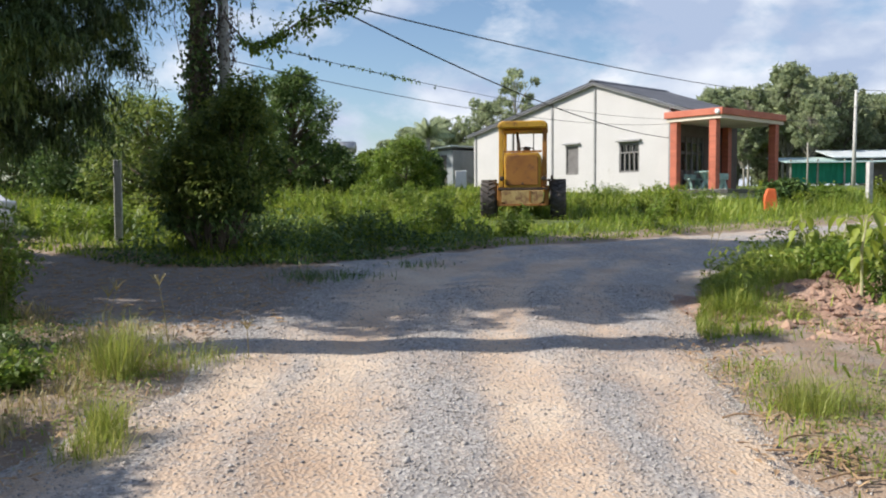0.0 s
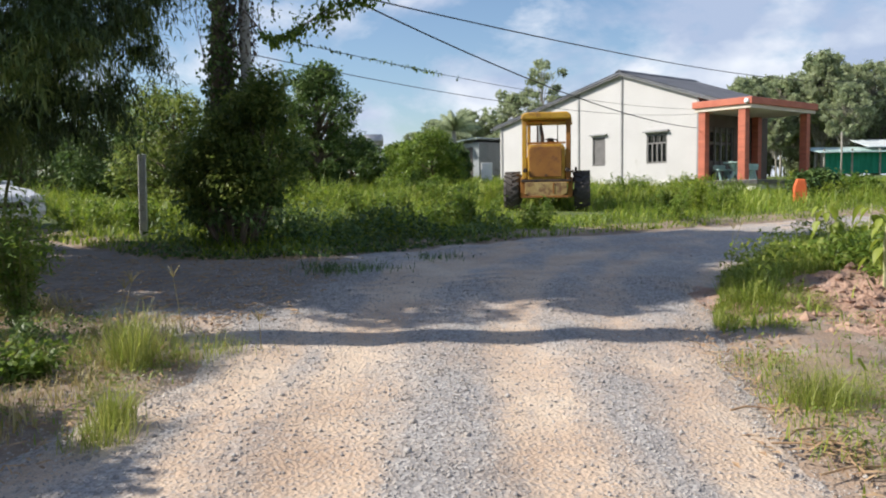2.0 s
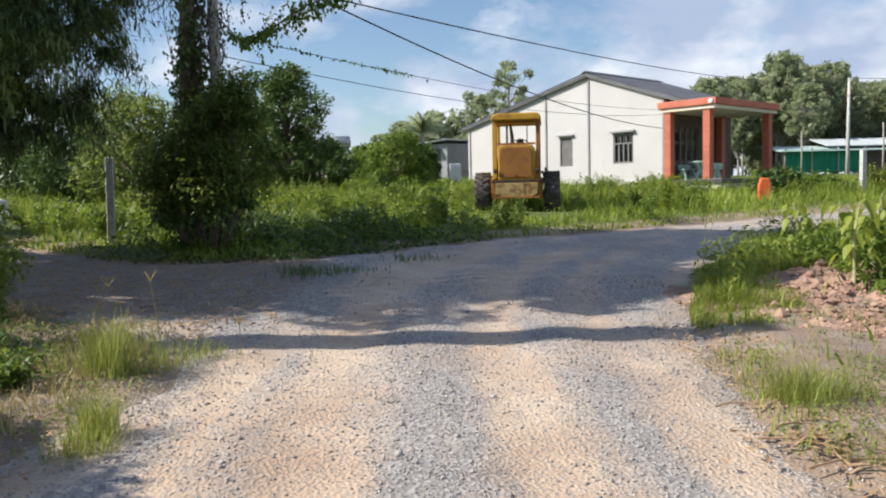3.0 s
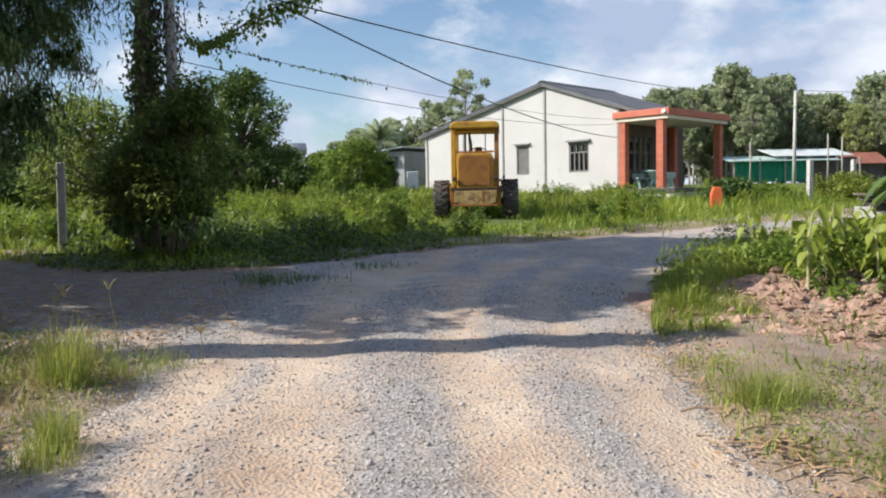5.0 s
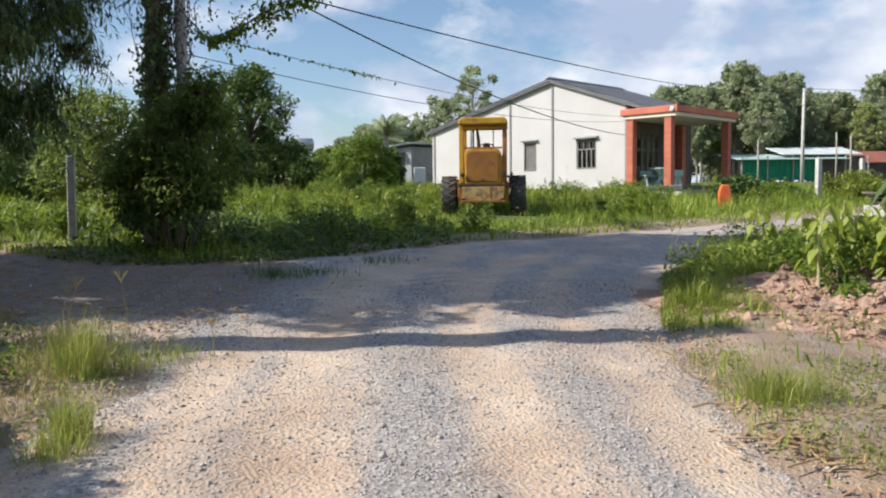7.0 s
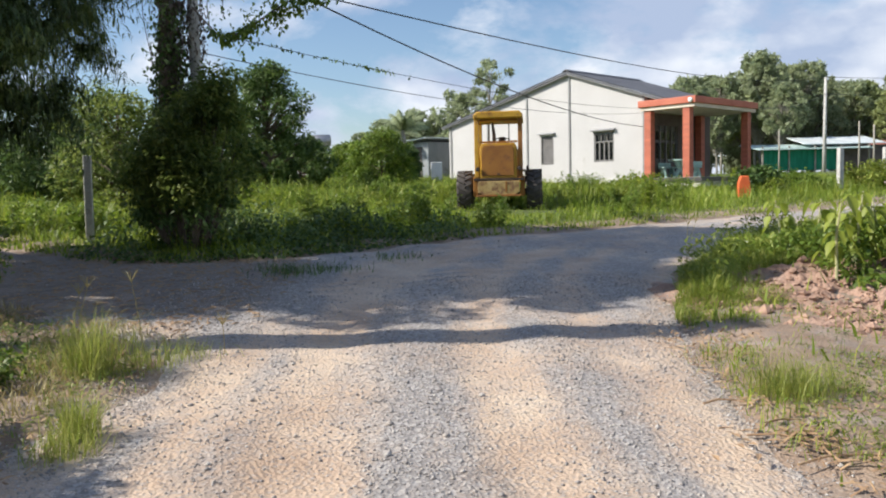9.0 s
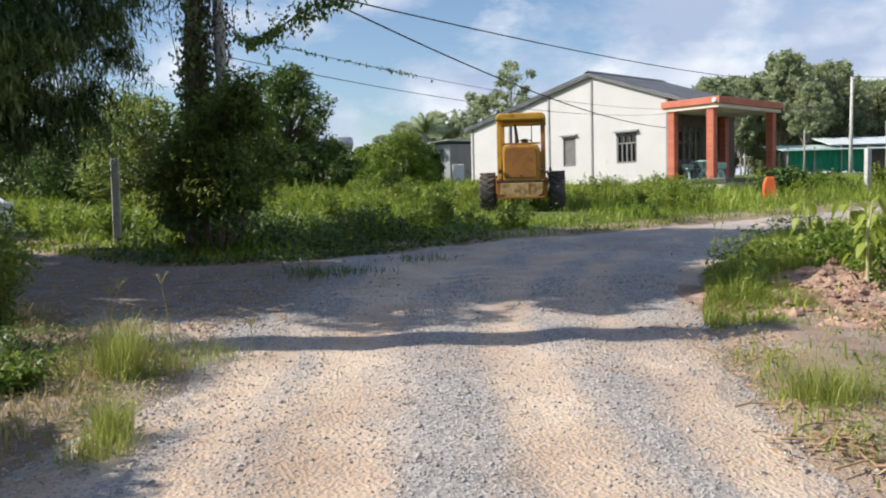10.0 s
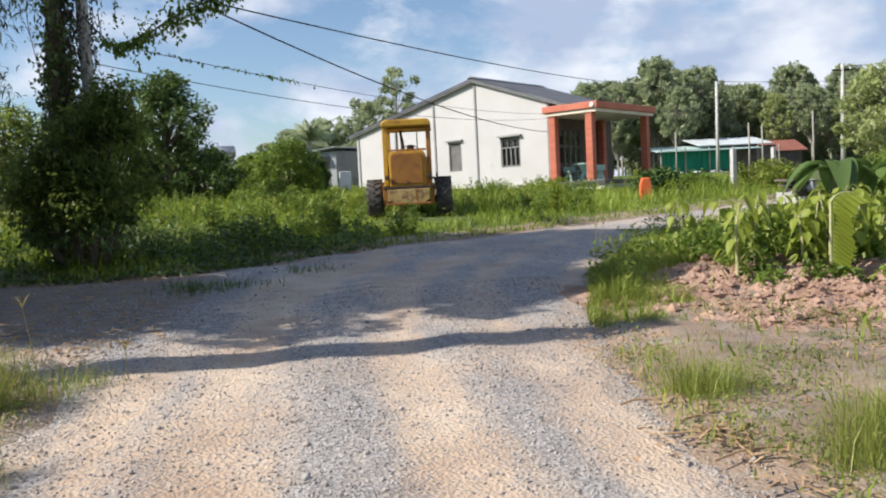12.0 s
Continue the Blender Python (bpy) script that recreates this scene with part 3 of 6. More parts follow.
def build_house():
    h = thing("house", HX, "white plastered house with grey sheet roof and red porch", "house")
    W, DEPTH, EAVE_L, EAVE_R, PEAK, PX = 11.5, 5.2, 2.95, 3.42, 4.70, -3.8
    top = [(-W, EAVE_L), (PX, PEAK), (0.0, EAVE_R)]
    # gable wall with two openings, built of upright strips
    b = Build()

    def ht(x):
        if x < PX:
            return EAVE_L + (PEAK - EAVE_L) * (x + W) / (PX + W)
        return PEAK + (EAVE_R - PEAK) * (x - PX) / (0 - PX)

    xs = (-W, -5.46, -4.72, PX, -2.52, -1.5, 0.0)
    for x0, x1 in zip(xs, xs[1:]):
        for k, (z0, z1) in enumerate(((-1.2, 0.79), (0.79, 2.04), (2.04, None))):
            if k == 1 and x0 in (-5.46, -2.52):
                continue
            a, c = (z1, z1) if z1 else (ht(x0), ht(x1))
            b.prism([(x0, z0), (x1, z0), (x1, c), (x0, a)], 0.0, 0.2)
    weld(b.ob("gable_wall", M_PLASTER, h))
    Build().box(-W, -W + 0.2, 0.2, DEPTH, -1.2, EAVE_L - 0.05).ob("side_wall", M_PLASTER, h)
    Build().box(-W + 0.2, -0.2, DEPTH - 0.2, DEPTH, -1.2, 3.3).ob("back_wall", M_PLASTER, h)
    # front wall under the porch, in the brown that carries the porch's shade
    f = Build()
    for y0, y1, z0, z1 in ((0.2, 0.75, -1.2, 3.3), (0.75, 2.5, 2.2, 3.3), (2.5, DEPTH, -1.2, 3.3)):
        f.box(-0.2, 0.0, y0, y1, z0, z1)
    f.ob("front_wall", M_SHADEDWALL, h)
    Build().box(-W - 0.02, 0.0, -0.035, 0.0, -1.2, 0.08).ob("plinth", M_PLINTH, h)
    Build().box(-W + 0.2, -0.2, 0.2, DEPTH - 0.2, -0.2, 0.0).ob("floor_slab", M_TILE, h)
    for x in (-W + 0.16, -8.76, -6.25, PX, -0.04):
        Build().box(x - 0.045, x + 0.045, -0.04, 0.0, 0.08, ht(x) - 0.04).ob("wall_strip", M_TRIM, h, "dark grey upright strip")
    # roof: two corrugated slopes with overhang
    over = 0.22

    def slope(xa, za, xb, zb):
        b = Build()
        n = 60
        ys = np.linspace(-over, DEPTH + over, n * 2 + 1)
        vs, fs = [], []
        for i, y in enumerate(ys):
            rise = 0.022 if i % 2 else 0.0
            for x, z in ((xa, za), (xb, zb)):
                vs += [(x, y, z + rise), (x, y, z + rise - 0.02)]
        for i in range(len(ys) - 1):
            k = i * 4
            fs += [(k, k + 2, k + 6, k + 4), (k + 1, k + 5, k + 7, k + 3), (k, k + 4, k + 5, k + 1), (k + 2, k + 3, k + 7, k + 6)]
        return b.add(vs, fs).ob("roof_slope", M_ROOF, h)

    gl, gr = (PEAK - EAVE_L) / (PX + W), (EAVE_R - PEAK) / (0 - PX)
    slope(-W - 0.3, EAVE_L - 0.3 * gl + 0.08, PX, PEAK + 0.08)
    slope(PX, PEAK + 0.08, 1.1, EAVE_R + 1.1 * gr + 0.08)
    Build().prism([(PX - 0.25, PEAK + 0.07), (PX, PEAK + 0.16), (PX + 0.25, PEAK + 0.04), (PX, PEAK + 0.11)], -over - 0.02, DEPTH + over).ob("ridge_cap", M_ROOF, h)
    for xa, za, xb, zb in ((-W - 0.3, EAVE_L - 0.3 * gl, PX, PEAK), (PX, PEAK, 1.1, EAVE_R + 1.1 * gr)):
        Build().prism([(xa, za - 0.03), (xb, zb - 0.03), (xb, zb + 0.05), (xa, za + 0.05)], -over, -over + 0.03).ob("verge_board", M_ROOF, h)
        Build().prism([(xa, za - 0.09), (xb, zb - 0.09), (xb, zb - 0.05), (xa, za - 0.05)], -over + 0.03, -over + 0.16).ob("soffit_strip", M_TRIM, h)
    # windows
    w = new("window")
    w.parent = h
    Build().box(-2.52, -1.5, 0.10, 0.12, 0.80, 2.02).ob("pane", M_GLASSDARK, w)
    fr = Build()
    for x0, x1, z0, z1 in ((-2.52, -2.45, 0.8, 2.02), (-1.57, -1.5, 0.8, 2.02), (-2.45, -1.57, 0.8, 0.87), (-2.45, -1.57, 1.95, 2.02), (-2.45, -1.57, 1.60, 1.66)):
        fr.box(x0, x1, 0.02, 0.09, z0, z1)
    fr.ob("window_frame", M_GREYFRAME, w)
    for x in (-2.25, -2.01, -1.77):
        Build().box(x - 0.03, x + 0.03, 0.03, 0.08, 0.87, 1.60).ob("window_bar", M_GREYFRAME, w)
    for x in (-2.16, -1.86):
        Build().box(x - 0.015, x + 0.015, 0.03, 0.08, 1.66, 1.95).ob("top_bar", M_GREYFRAME, w)
    Build().prism([(-0.16, 2.12), (0.0, 2.17), (0.0, 2.11), (-0.16, 2.08)], -2.62, -1.40, "x").ob("window_hood", M_TRIM, w)
    s = new("shuttered_window")
    s.parent = h
    fr = Build()
    for x0, x1, z0, z1 in ((-5.46, -5.40, 0.78, 2.06), (-4.78, -4.72, 0.78, 2.06), (-5.40, -4.78, 0.78, 0.84), (-5.40, -4.78, 2.0, 2.06)):
        fr.box(x0, x1, 0.0, 0.09, z0, z1)
    fr.ob("window_frame", M_GREYFRAME, s)
    for i in range(14):
        z = 0.86 + i * 0.082
        Build().prism([(0.03, z), (0.075, z + 0.06), (0.085, z + 0.055), (0.04, z - 0.005)], -5.40, -4.78, "x").ob("shutter_slat", M_GREYFRAME, s)
    Build().box(-5.40, -4.78, 0.10, 0.12, 0.84, 2.0).ob("backing", M_GREYFRAME, s)
    Build().prism([(-0.14, 2.16), (0.0, 2.20), (0.0, 2.14), (-0.14, 2.12)], -5.55, -4.62, "x").ob("window_hood", M_TRIM, s)
    # front door, in the shade of the porch
    d = new("front_door")
    d.parent = h
    Build().box(-0.14, -0.10, 0.75, 2.5, 0.0, 2.2).ob("door_leaf", M_DARKMETAL, d)
    for y in (0.75, 1.18, 1.61, 2.04, 2.44):
        Build().box(-0.10, -0.04, y, y + 0.06, 0.0, 2.2).ob("door_stile", M_GREYFRAME, d)
    for y in (0.84, 1.27, 1.70, 2.13):
        for z0, z1 in ((0.85, 1.5), (1.62, 1.98)):
            Build().box(-0.098, -0.085, y, y + 0.30, z0, z1).ob("door_pane", M_GLASSDARK, d)
    # porch
    p = new("porch")
    p.parent = h
    Build().box(0.0, 2.65, -0.35, 4.9, -1.2, -0.14).ob("porch_base", M_PLINTH, p)
    Build().box(0.0, 2.72, -0.42, 4.96, -0.14, 0.02).ob("porch_step", M_STEP, p, "dark granite edge of the porch floor")
    Build().box(0.02, 2.66, -0.36, 4.9, 0.02, 0.035).ob("porch_floor", M_TILE, p)
    Build().box(-0.08, 2.45, -0.40, 4.72, 2.84, 3.10).ob("porch_roof", M_RED_PAINT, p, bevel=0.02)
    Build().box(0.0, 2.37, -0.32, 4.64, 2.70, 2.838).ob("porch_beam", M_CREAM, p)
    for x, y in ((0.28, -0.12), (1.98, -0.12), (0.20, 3.95), (2.14, 4.25)):
        c = new("porch_column")
        c.parent = p
        Build().box(x - 0.13, x + 0.13, y - 0.13, y + 0.13, 0.035, 2.70).ob("shaft", M_RED_PAINT, c)
        proto = None
        for i in range(27):
            z = 0.040 + i * 0.098
            for sx, sy, ex, ey in ((-1, 0, 0.012, 0.142), (1, 0, 0.012, 0.142), (0, -1, 0.142, 0.012), (0, 1, 0.142, 0.012)):
                px, py = x + sx * 0.136, y + sy * 0.136
                if proto is None:
                    proto = {}
                key = (ex, ey)
                if key not in proto:
                    o = Build().box(-ex, ex, -ey, ey, 0, 0.094).ob("brick", M_RED, c)
                    proto[key] = o.data
                else:
                    o = new("brick", proto[key])
                    o.parent = c
                o.location = (px, py, z)
    lamp = Build().ring((0, 0, 0), False, [(0.10, 0), (0.10, 0.02), (0.07, 0.05), (0.02, 0.06)], 16).ob("porch_lamp", M_WHITE, p)
    lamp.location = (2.25, -0.41, 2.95)
    lamp.rotation_euler = (radians(90), 0, 0)
    return h


house = build_house()


def slab_seat(x, y, yaw, long):
    """A small moulded garden bench on two arched feet."""
    e = thing("garden_bench", HX @ pose(x, y, 0.035, 0, 0, yaw), "mint green moulded stone bench on the porch", "bench", "porch seats")
    Build().box(-long / 2, long / 2, -0.17, 0.17, 0.38, 0.45).ob("seat", M_FURN, e, bevel=0.02)
    Build().box(-long / 2, long / 2, 0.13, 0.18, 0.45, 0.62).ob("backrest", M_FURN, e, bevel=0.02)
    for s in (-1, 1):
        Build().prism([(-0.18, 0), (-0.10, 0), (-0.03, 0.20), (0.03, 0.20), (0.10, 0), (0.18, 0), (0.08, 0.38), (-0.08, 0.38)], s * long * 0.36 - 0.04, s * long * 0.36 + 0.04, "x").ob("foot", M_FURN, e)
    return e


def porch_table():
    e = thing("garden_table", HX @ pose(1.0, 0.95, 0.035), "mint green moulded stone table on the porch", "table")
    Build().ring((0, 0, 0.66), False, [(0.42, 0), (0.45, 0.02), (0.45, 0.05), (0.42, 0.07)], 24).ob("tabletop", M_FURN, e)
    for s in (0, 90):
        o = Build().prism([(-0.34, 0), (-0.24, 0), (0.0, 0.28), (0.24, 0), (0.34, 0), (0.08, 0.36), (0.28, 0.66), (-0.28, 0.66), (-0.08, 0.36)], -0.035, 0.035).ob("crossed_leg", M_FURN, e)
        o.rotation_euler = (0, 0, radians(s))


porch_table()
slab_seat(0.42, 1.0, 90, 0.9), slab_seat(1.0, 1.75, 0, 0.9), slab_seat(1.62, 0.9, -90, 0.8)


# ---- the old yellow tractor ----
def build_tractor():
    t = thing("tractor", pose(1.99, 19.4, gz(2.0, 19.4) - 0.03, 0, 0, -8), "old worn yellow wheeled tractor standing in the grass", "tractor")

    def wheel(x, y, r, w):
        e = new("wheel")
        e.parent = t
        e.location = (x, y, r)
        Build().ring((0, 0, 0), True, [(r * 0.56, -w / 2), (r * 0.86, -w / 2), (r * 0.95, -w * 0.36), (r * 0.96, w * 0.36), (r * 0.86, w / 2), (r * 0.56, w / 2)], 32).ob("tyre", M_RUBBER, e, smooth=False)
        Build().ring((0, 0, 0), True, [(r * 0.20, -w * 0.30), (r * 0.52, -w * 0.25), (r * 0.57, -w * 0.42), (r * 0.57, w * 0.42), (r * 0.52, w * 0.25), (r * 0.20, w * 0.30)], 24).ob("rim", M_RUST, e)
        lug = None
        for k in range(18):
            for s in (-1, 1):
                o = new("lug", lug) if lug else Build().box(-w * 0.28, w * 0.28, -0.022, 0.022, 0, r * 0.075).ob("lug", M_RUBBER, e)
                lug = o.data
                o.parent = e
                a = 2 * math.pi * (k + (0.5 if s > 0 else 0)) / 18
                o.matrix_local = Matrix.Rotation(a, 4, "X") @ Matrix.Translation((s * w * 0.23, 0, r * 0.945)) @ Matrix.Rotation(s * radians(32), 4, "Z")
        return e

    wheel(-0.85, 0.3, 0.52, 0.38), wheel(0.85, 0.3, 0.52, 0.38)
    wheel(-0.80, 2.3, 0.50, 0.34), wheel(0.80, 2.3, 0.50, 0.34)
    Build().tube([(-0.86, 0.3, 0.5), (0.86, 0.3, 0.5)], 0.09, 10).ob("axle", M_DARKIRON, t)
    Build().box(-0.45, 0.45, 0.0, 2.9, 0.42, 0.62).ob("chassis", M_DARKIRON, t, bevel=0.02)
    # engine hood with a big rusty radiator panel between the cab posts
    Build().prism([(-0.44, 0.84), (-0.44, 1.60), (-0.38, 1.68), (0.38, 1.68), (0.44, 1.60), (0.44, 0.84)], -0.25, 1.10).ob("engine_hood", M_YELLOW, t, bevel=0.02)
    Build().prism([(-0.40, 0.90), (-0.40, 1.55), (-0.35, 1.62), (0.32, 1.62), (0.37, 1.55), (0.37, 0.90)], -0.28, -0.25).ob("radiator_panel", M_RUST, t, "rust-stained ochre radiator panel", bevel=0.012)
    Build().box(-0.03, 0.03, -0.30, -0.28, 0.92, 0.96).ob("panel_latch", M_DARKIRON, t)
    for x in (-0.50, 0.50):
        o = Build().ring((0, 0, 0), False, [(0.055, 0), (0.055, 0.06), (0.04, 0.075)], 14).ob("headlight", M_DARKIRON, t)
        o.location, o.rotation_euler = (x, -0.27, 1.06), (radians(90), 0, 0)
    # front cross beam and faded bumper plate
    Build().box(-0.60, 0.60, -0.34, -0.05, 0.78, 0.84).ob("cross_beam", M_DARKIRON, t, bevel=0.01)
    Build().prism([(-0.50, 0.50), (-0.50, 0.77), (0.50, 0.77), (0.50, 0.50), (0.36, 0.44), (-0.36, 0.44)], -0.40, -0.34).ob("bumper_plate", M_PALEYEL, t, "faded pale yellow bumper plate", bevel=0.015)
    Build().box(0.16, 0.20, -0.408, -0.40, 0.50, 0.76).ob("plate_seam", M_RUST, t)
    Build().box(-0.54, 0.54, -0.42, -0.38, 0.40, 0.45).ob("bumper_edge", M_RUST, t, bevel=0.01)
    for s in (-1, 1):
        Build().prism([(s * 0.50, 0.40), (s * 0.52, 0.86), (s * 0.62, 0.90), (s * 0.62, 0.40)], -0.2, 0.75).ob("wheel_guard", M_RUST, t, bevel=0.01)
    # cab
    c = new("cab")
    c.parent = t
    for s in (-1, 1):
        Build().prism([(-0.22, 0.86), (-0.20, 1.75), (-0.14, 2.30), (-0.02, 2.30), (-0.06, 0.86)], s * 0.525 - 0.055, s * 0.525 + 0.055, "x").ob("front_post", M_YELLOW if s < 0 else M_RUST, c, bevel=0.012)
        Build().box(s * 0.52 - 0.04, s * 0.52 + 0.04, 1.42, 1.50, 0.75, 2.30).ob("rear_post", M_YELLOW, c, bevel=0.01)
        Build().box(s * 0.54 - 0.02, s * 0.54 + 0.02, -0.06, 1.42, 0.75, 1.42).ob("side_panel", M_YELLOW, c)
    Build().prism([(-0.60, 2.27), (-0.59, 2.37), (-0.50, 2.44), (0.50, 2.44), (0.59, 2.37), (0.60, 2.27)], -0.28, 1.62).ob("cab_roof", M_YELLOW, c, bevel=0.03)
    Build().box(-0.455, 0.455, -0.19, -0.13, 1.69, 1.735).ob("windscreen_sill", M_RUST, c)
    Build().box(-0.455, 0.455, -0.12, -0.06, 2.22, 2.268).ob("windscreen_head", M_RUST, c)
    Build().box(-0.48, 0.48, 1.44, 1.48, 0.75, 1.60).ob("rear_panel", M_RUST, c)
    for x, w2 in ((0.22, 0.012), (-0.30, 0.02)):
        Build().box(x - w2, x + w2, 1.44, 1.47, 1.60, 2.28).ob("rear_bar", M_DARKIRON, c)
    Build().tube([(-0.14, 0.8, 1.62), (-0.14, 0.8, 1.95), (-0.18, 0.8, 2.25)], [0.05, 0.045, 0.03], 10).ob("exhaust_pipe", M_DARKIRON, t)
    Build().ring((0.06, 0.85, 1.67), False, [(0.06, 0), (0.06, 0.10), (0.09, 0.12), (0.09, 0.20), (0.06, 0.22)], 16).ob("air_filter", M_DARKIRON, t)
    Build().tube([(0.05, 1.3, 1.45), (0.05, 1.15, 1.80)], 0.02, 8).ob("steering_column", M_DARKIRON, c)
    st = Build()
    for k in range(20):
        a, b2 = 2 * math.pi * k / 20, 2 * math.pi * (k + 1) / 20
        st.tube([(0.05 + 0.19 * math.cos(q), 1.13 - 0.10 * math.sin(q), 1.82 + 0.06 * math.sin(q)) for q in (a, b2)], 0.014, 6, False)
    st.ob("steering_wheel", M_DARKIRON, c)
    # side gear on the left of the cab: air cleaner box and hoses
    Build().box(0.64, 0.74, 0.9, 1.3, 0.95, 1.02).box(0.66, 0.72, 1.0, 1.1, 1.02, 1.16).ob("step_bracket", M_DARKIRON, t)
    Build().tube([(0.60, 0.2, 0.7), (0.66, 0.3, 0.9), (0.62, 0.5, 1.05), (0.54, 0.6, 1.0)], 0.025, 8).ob("hose", M_DARKIRON, t)
    return t


tractor = build_tractor()


# ---- posts, poles, cables ----
def post(x, y, h, w, lean, label, name="concrete_post", base=None):
    z = gz(x, y) if base is None else base
    e = Build().box(-w / 2, w / 2, -w / 2, w / 2, -0.3, h).ob(name, M_CONCRETE, bevel=w * 0.12)
    e.matrix_world = pose(x, y, z, 0, lean, 12)
    return tagged(e, label, "post", "concrete posts")


def pole(x, y, h, r, lean, label):
    e = thing("utility_pole", pose(x, y, gz(x, y), 0, lean, 0), label, "utility pole")
    Build().tube([(0, 0, -0.3), (0, 0, h * 0.5), (0, 0, h)], [r, r * 0.85, r * 0.65], 12).ob("shaft", M_CONCRETE, e, smooth=True)
    return e


post(-5.18, 12.7, 1.42, 0.115, 0.8, "slender grey concrete fence post at the weed edge")
vine_pole = pole(-3.37, 12.6, 8.0, 0.10, -0.3, "grey concrete utility pole wrapped in creepers")


def cable(a, b, sag, r=0.012, name="power_cable", label="thin black overhead cable strung from poles"):
    a, b = Vector(a), Vector(b)
    pts = [a.lerp(b, i / 24) - Vector((0, 0, 4 * sag * (i / 24) * (1 - i / 24))) for i in range(25)]
    o = Build().tube(pts, r, 6).ob(name, M_CABLE, smooth=True)
    return tagged(o, label, "cable", "overhead cables")


# ---- trees ----
def clump_points(rng, centres, radii, count):
    """Leaf places on the shells of clumps."""
    k = len(centres)
    i = rng.integers(0, k, count)
    d = rng.normal(0, 1, (count, 3))
    d /= np.linalg.norm(d, axis=1)[:, None]
    r = rng.uniform(0.45, 1.05, count)[:, None]
    return np.asarray(centres)[i] + d * r * np.asarray(radii)[i][:, None] * np.array([1, 1, 0.75])


def make_tree(name, label, m, height, crown_r, crown_from, clumps, leaf_n, leaf, material, bark, trunk_r=0.14, seed=1, group="", slim=0.5, clump_r=0.28, far=False):
    rng = np.random.default_rng(seed)
    t = thing(name, m, label, "tree", group)
    b = Build()
    bendx, bendy = rng.normal(0, 0.03 * height, 2)
    trunk = [(bendx * s * s, bendy * s * s, height * 0.9 * s - (0.4 if s == 0 else 0)) for s in np.linspace(0, 1, 8)]
    b.tube(trunk, [trunk_r * (1 - 0.85 * s) for s in np.linspace(0, 1, 8)], 8)
    cs, rs = [], []
    for i in range(clumps):
        s = (i + rng.uniform(0, 1)) / clumps
        z = height * (crown_from + (1 - crown_from) * s)
        w = crown_r * (math.sin(math.pi * (0.18 + 0.72 * s)) * 0.9 + 0.1) * rng.uniform(0.35, 1.1)
        a = i * 2.4 + rng.uniform(-0.5, 0.5)
        c = (w * math.cos(a) + bendx * s, w * math.sin(a) + bendy * s, z)
        cs.append(c)
        rs.append(crown_r * clump_r * rng.uniform(0.7, 1.5))
        s0 = max(0.05, min(0.85, z / height * 0.9 - 0.12))
        root = (bendx * s0 * s0, bendy * s0 * s0, height * 0.9 * s0)
        mid = tuple((p + q) / 2 + (0.06 * height if k == 2 else 0) * 0.5 for k, (p, q) in enumerate(zip(root, c)))
        b.tube([root, mid, c], [trunk_r * 0.35, trunk_r * 0.22, trunk_r * 0.06], 5, False)
    b.ob("trunk", bark, t, smooth=True)
    if far:
        far_leaves("crown", material, clump_points(rng, cs, rs, leaf_n), leaf, t, seed + 50)
    else:
        leaves("crown", material, clump_points(rng, cs, rs, leaf_n), leaf, t, slim=slim, seed=seed + 50)
    return t


FARZ = lambda x, y: gz(x, y)
# the rubber trees and woods behind
proto = [
    make_tree("tree", "tall slender green tree in the woods behind", pose(22, 64, FARZ(22, 64)), 7.8, 1.9, 0.42, 130, 9500, 0.20, L_FARHAZE, M_PALEBARK, 0.12, 11, "woods behind", clump_r=0.15, far=True),
    make_tree("tree", "tall slender green tree in the woods behind", pose(27, 70, FARZ(27, 70)), 8.4, 2.1, 0.46, 130, 10000, 0.20, L_FARHAZE, M_PALEBARK, 0.12, 12, "woods behind", clump_r=0.15, far=True),
    make_tree("tree", "bushy green tree in the woods behind", pose(36, 72, FARZ(36, 72)), 7.0, 2.7, 0.12, 150, 11500, 0.21, L_FARHAZE, M_BARK, 0.16, 13, "woods behind", clump_r=0.14, far=True),
    make_tree("tree", "slender yellow-green tree in the woods behind", pose(31, 76, FARZ(31, 76)), 8.2, 1.8, 0.40, 120, 9000, 0.20, L_FARHAZE_LIT, M_PALEBARK, 0.11, 14, "woods behind", clump_r=0.15, far=True),
]
rng = random.Random(5)


def woods(spots):
    for x, y, s, k in spots:
        copy_thing(proto[k], pose(x, y, FARZ(x, y) - 0.1, 0, 0, rng.uniform(0, 360)) @ Matrix.Scale(s * 1.27, 4))


spots = []
for i in range(46):
    a = 0.27 + 0.62 * i / 45
    d = 66 + rng.uniform(0, 22) + (8 if i % 2 else 0)
    spots.append((a * d, d, rng.uniform(0.60, 0.84), rng.choice((0, 1, 1, 3)) if a > 0.4 else rng.choice((0, 1, 2, 3))))
for i in range(26):
    a = -0.80 + 0.98 * i / 25
    d = 62 + rng.uniform(0, 26)
    spots.append((a * d, d, rng.uniform(0.30, 0.52), rng.choice((0, 2, 2))))
spots += [(-2.2, 50, 0.36, 0), (-0.2, 52, 0.40, 1), (1.2, 55, 0.42, 0), (2.2, 49, 0.36, 2), (-3.8, 55, 0.34, 2), (6.5, 56, 0.5, 1)]
for i in range(34):
    x = 12 + i * 1.6
    spots.append((x, 72 + rng.uniform(0, 6), rng.uniform(0.26, 0.40), 2))
for i in range(24):
    x = -46 + i * 2.0
    spots.append((x, 58 + rng.uniform(0, 6), rng.uniform(0.16, 0.26), 2))
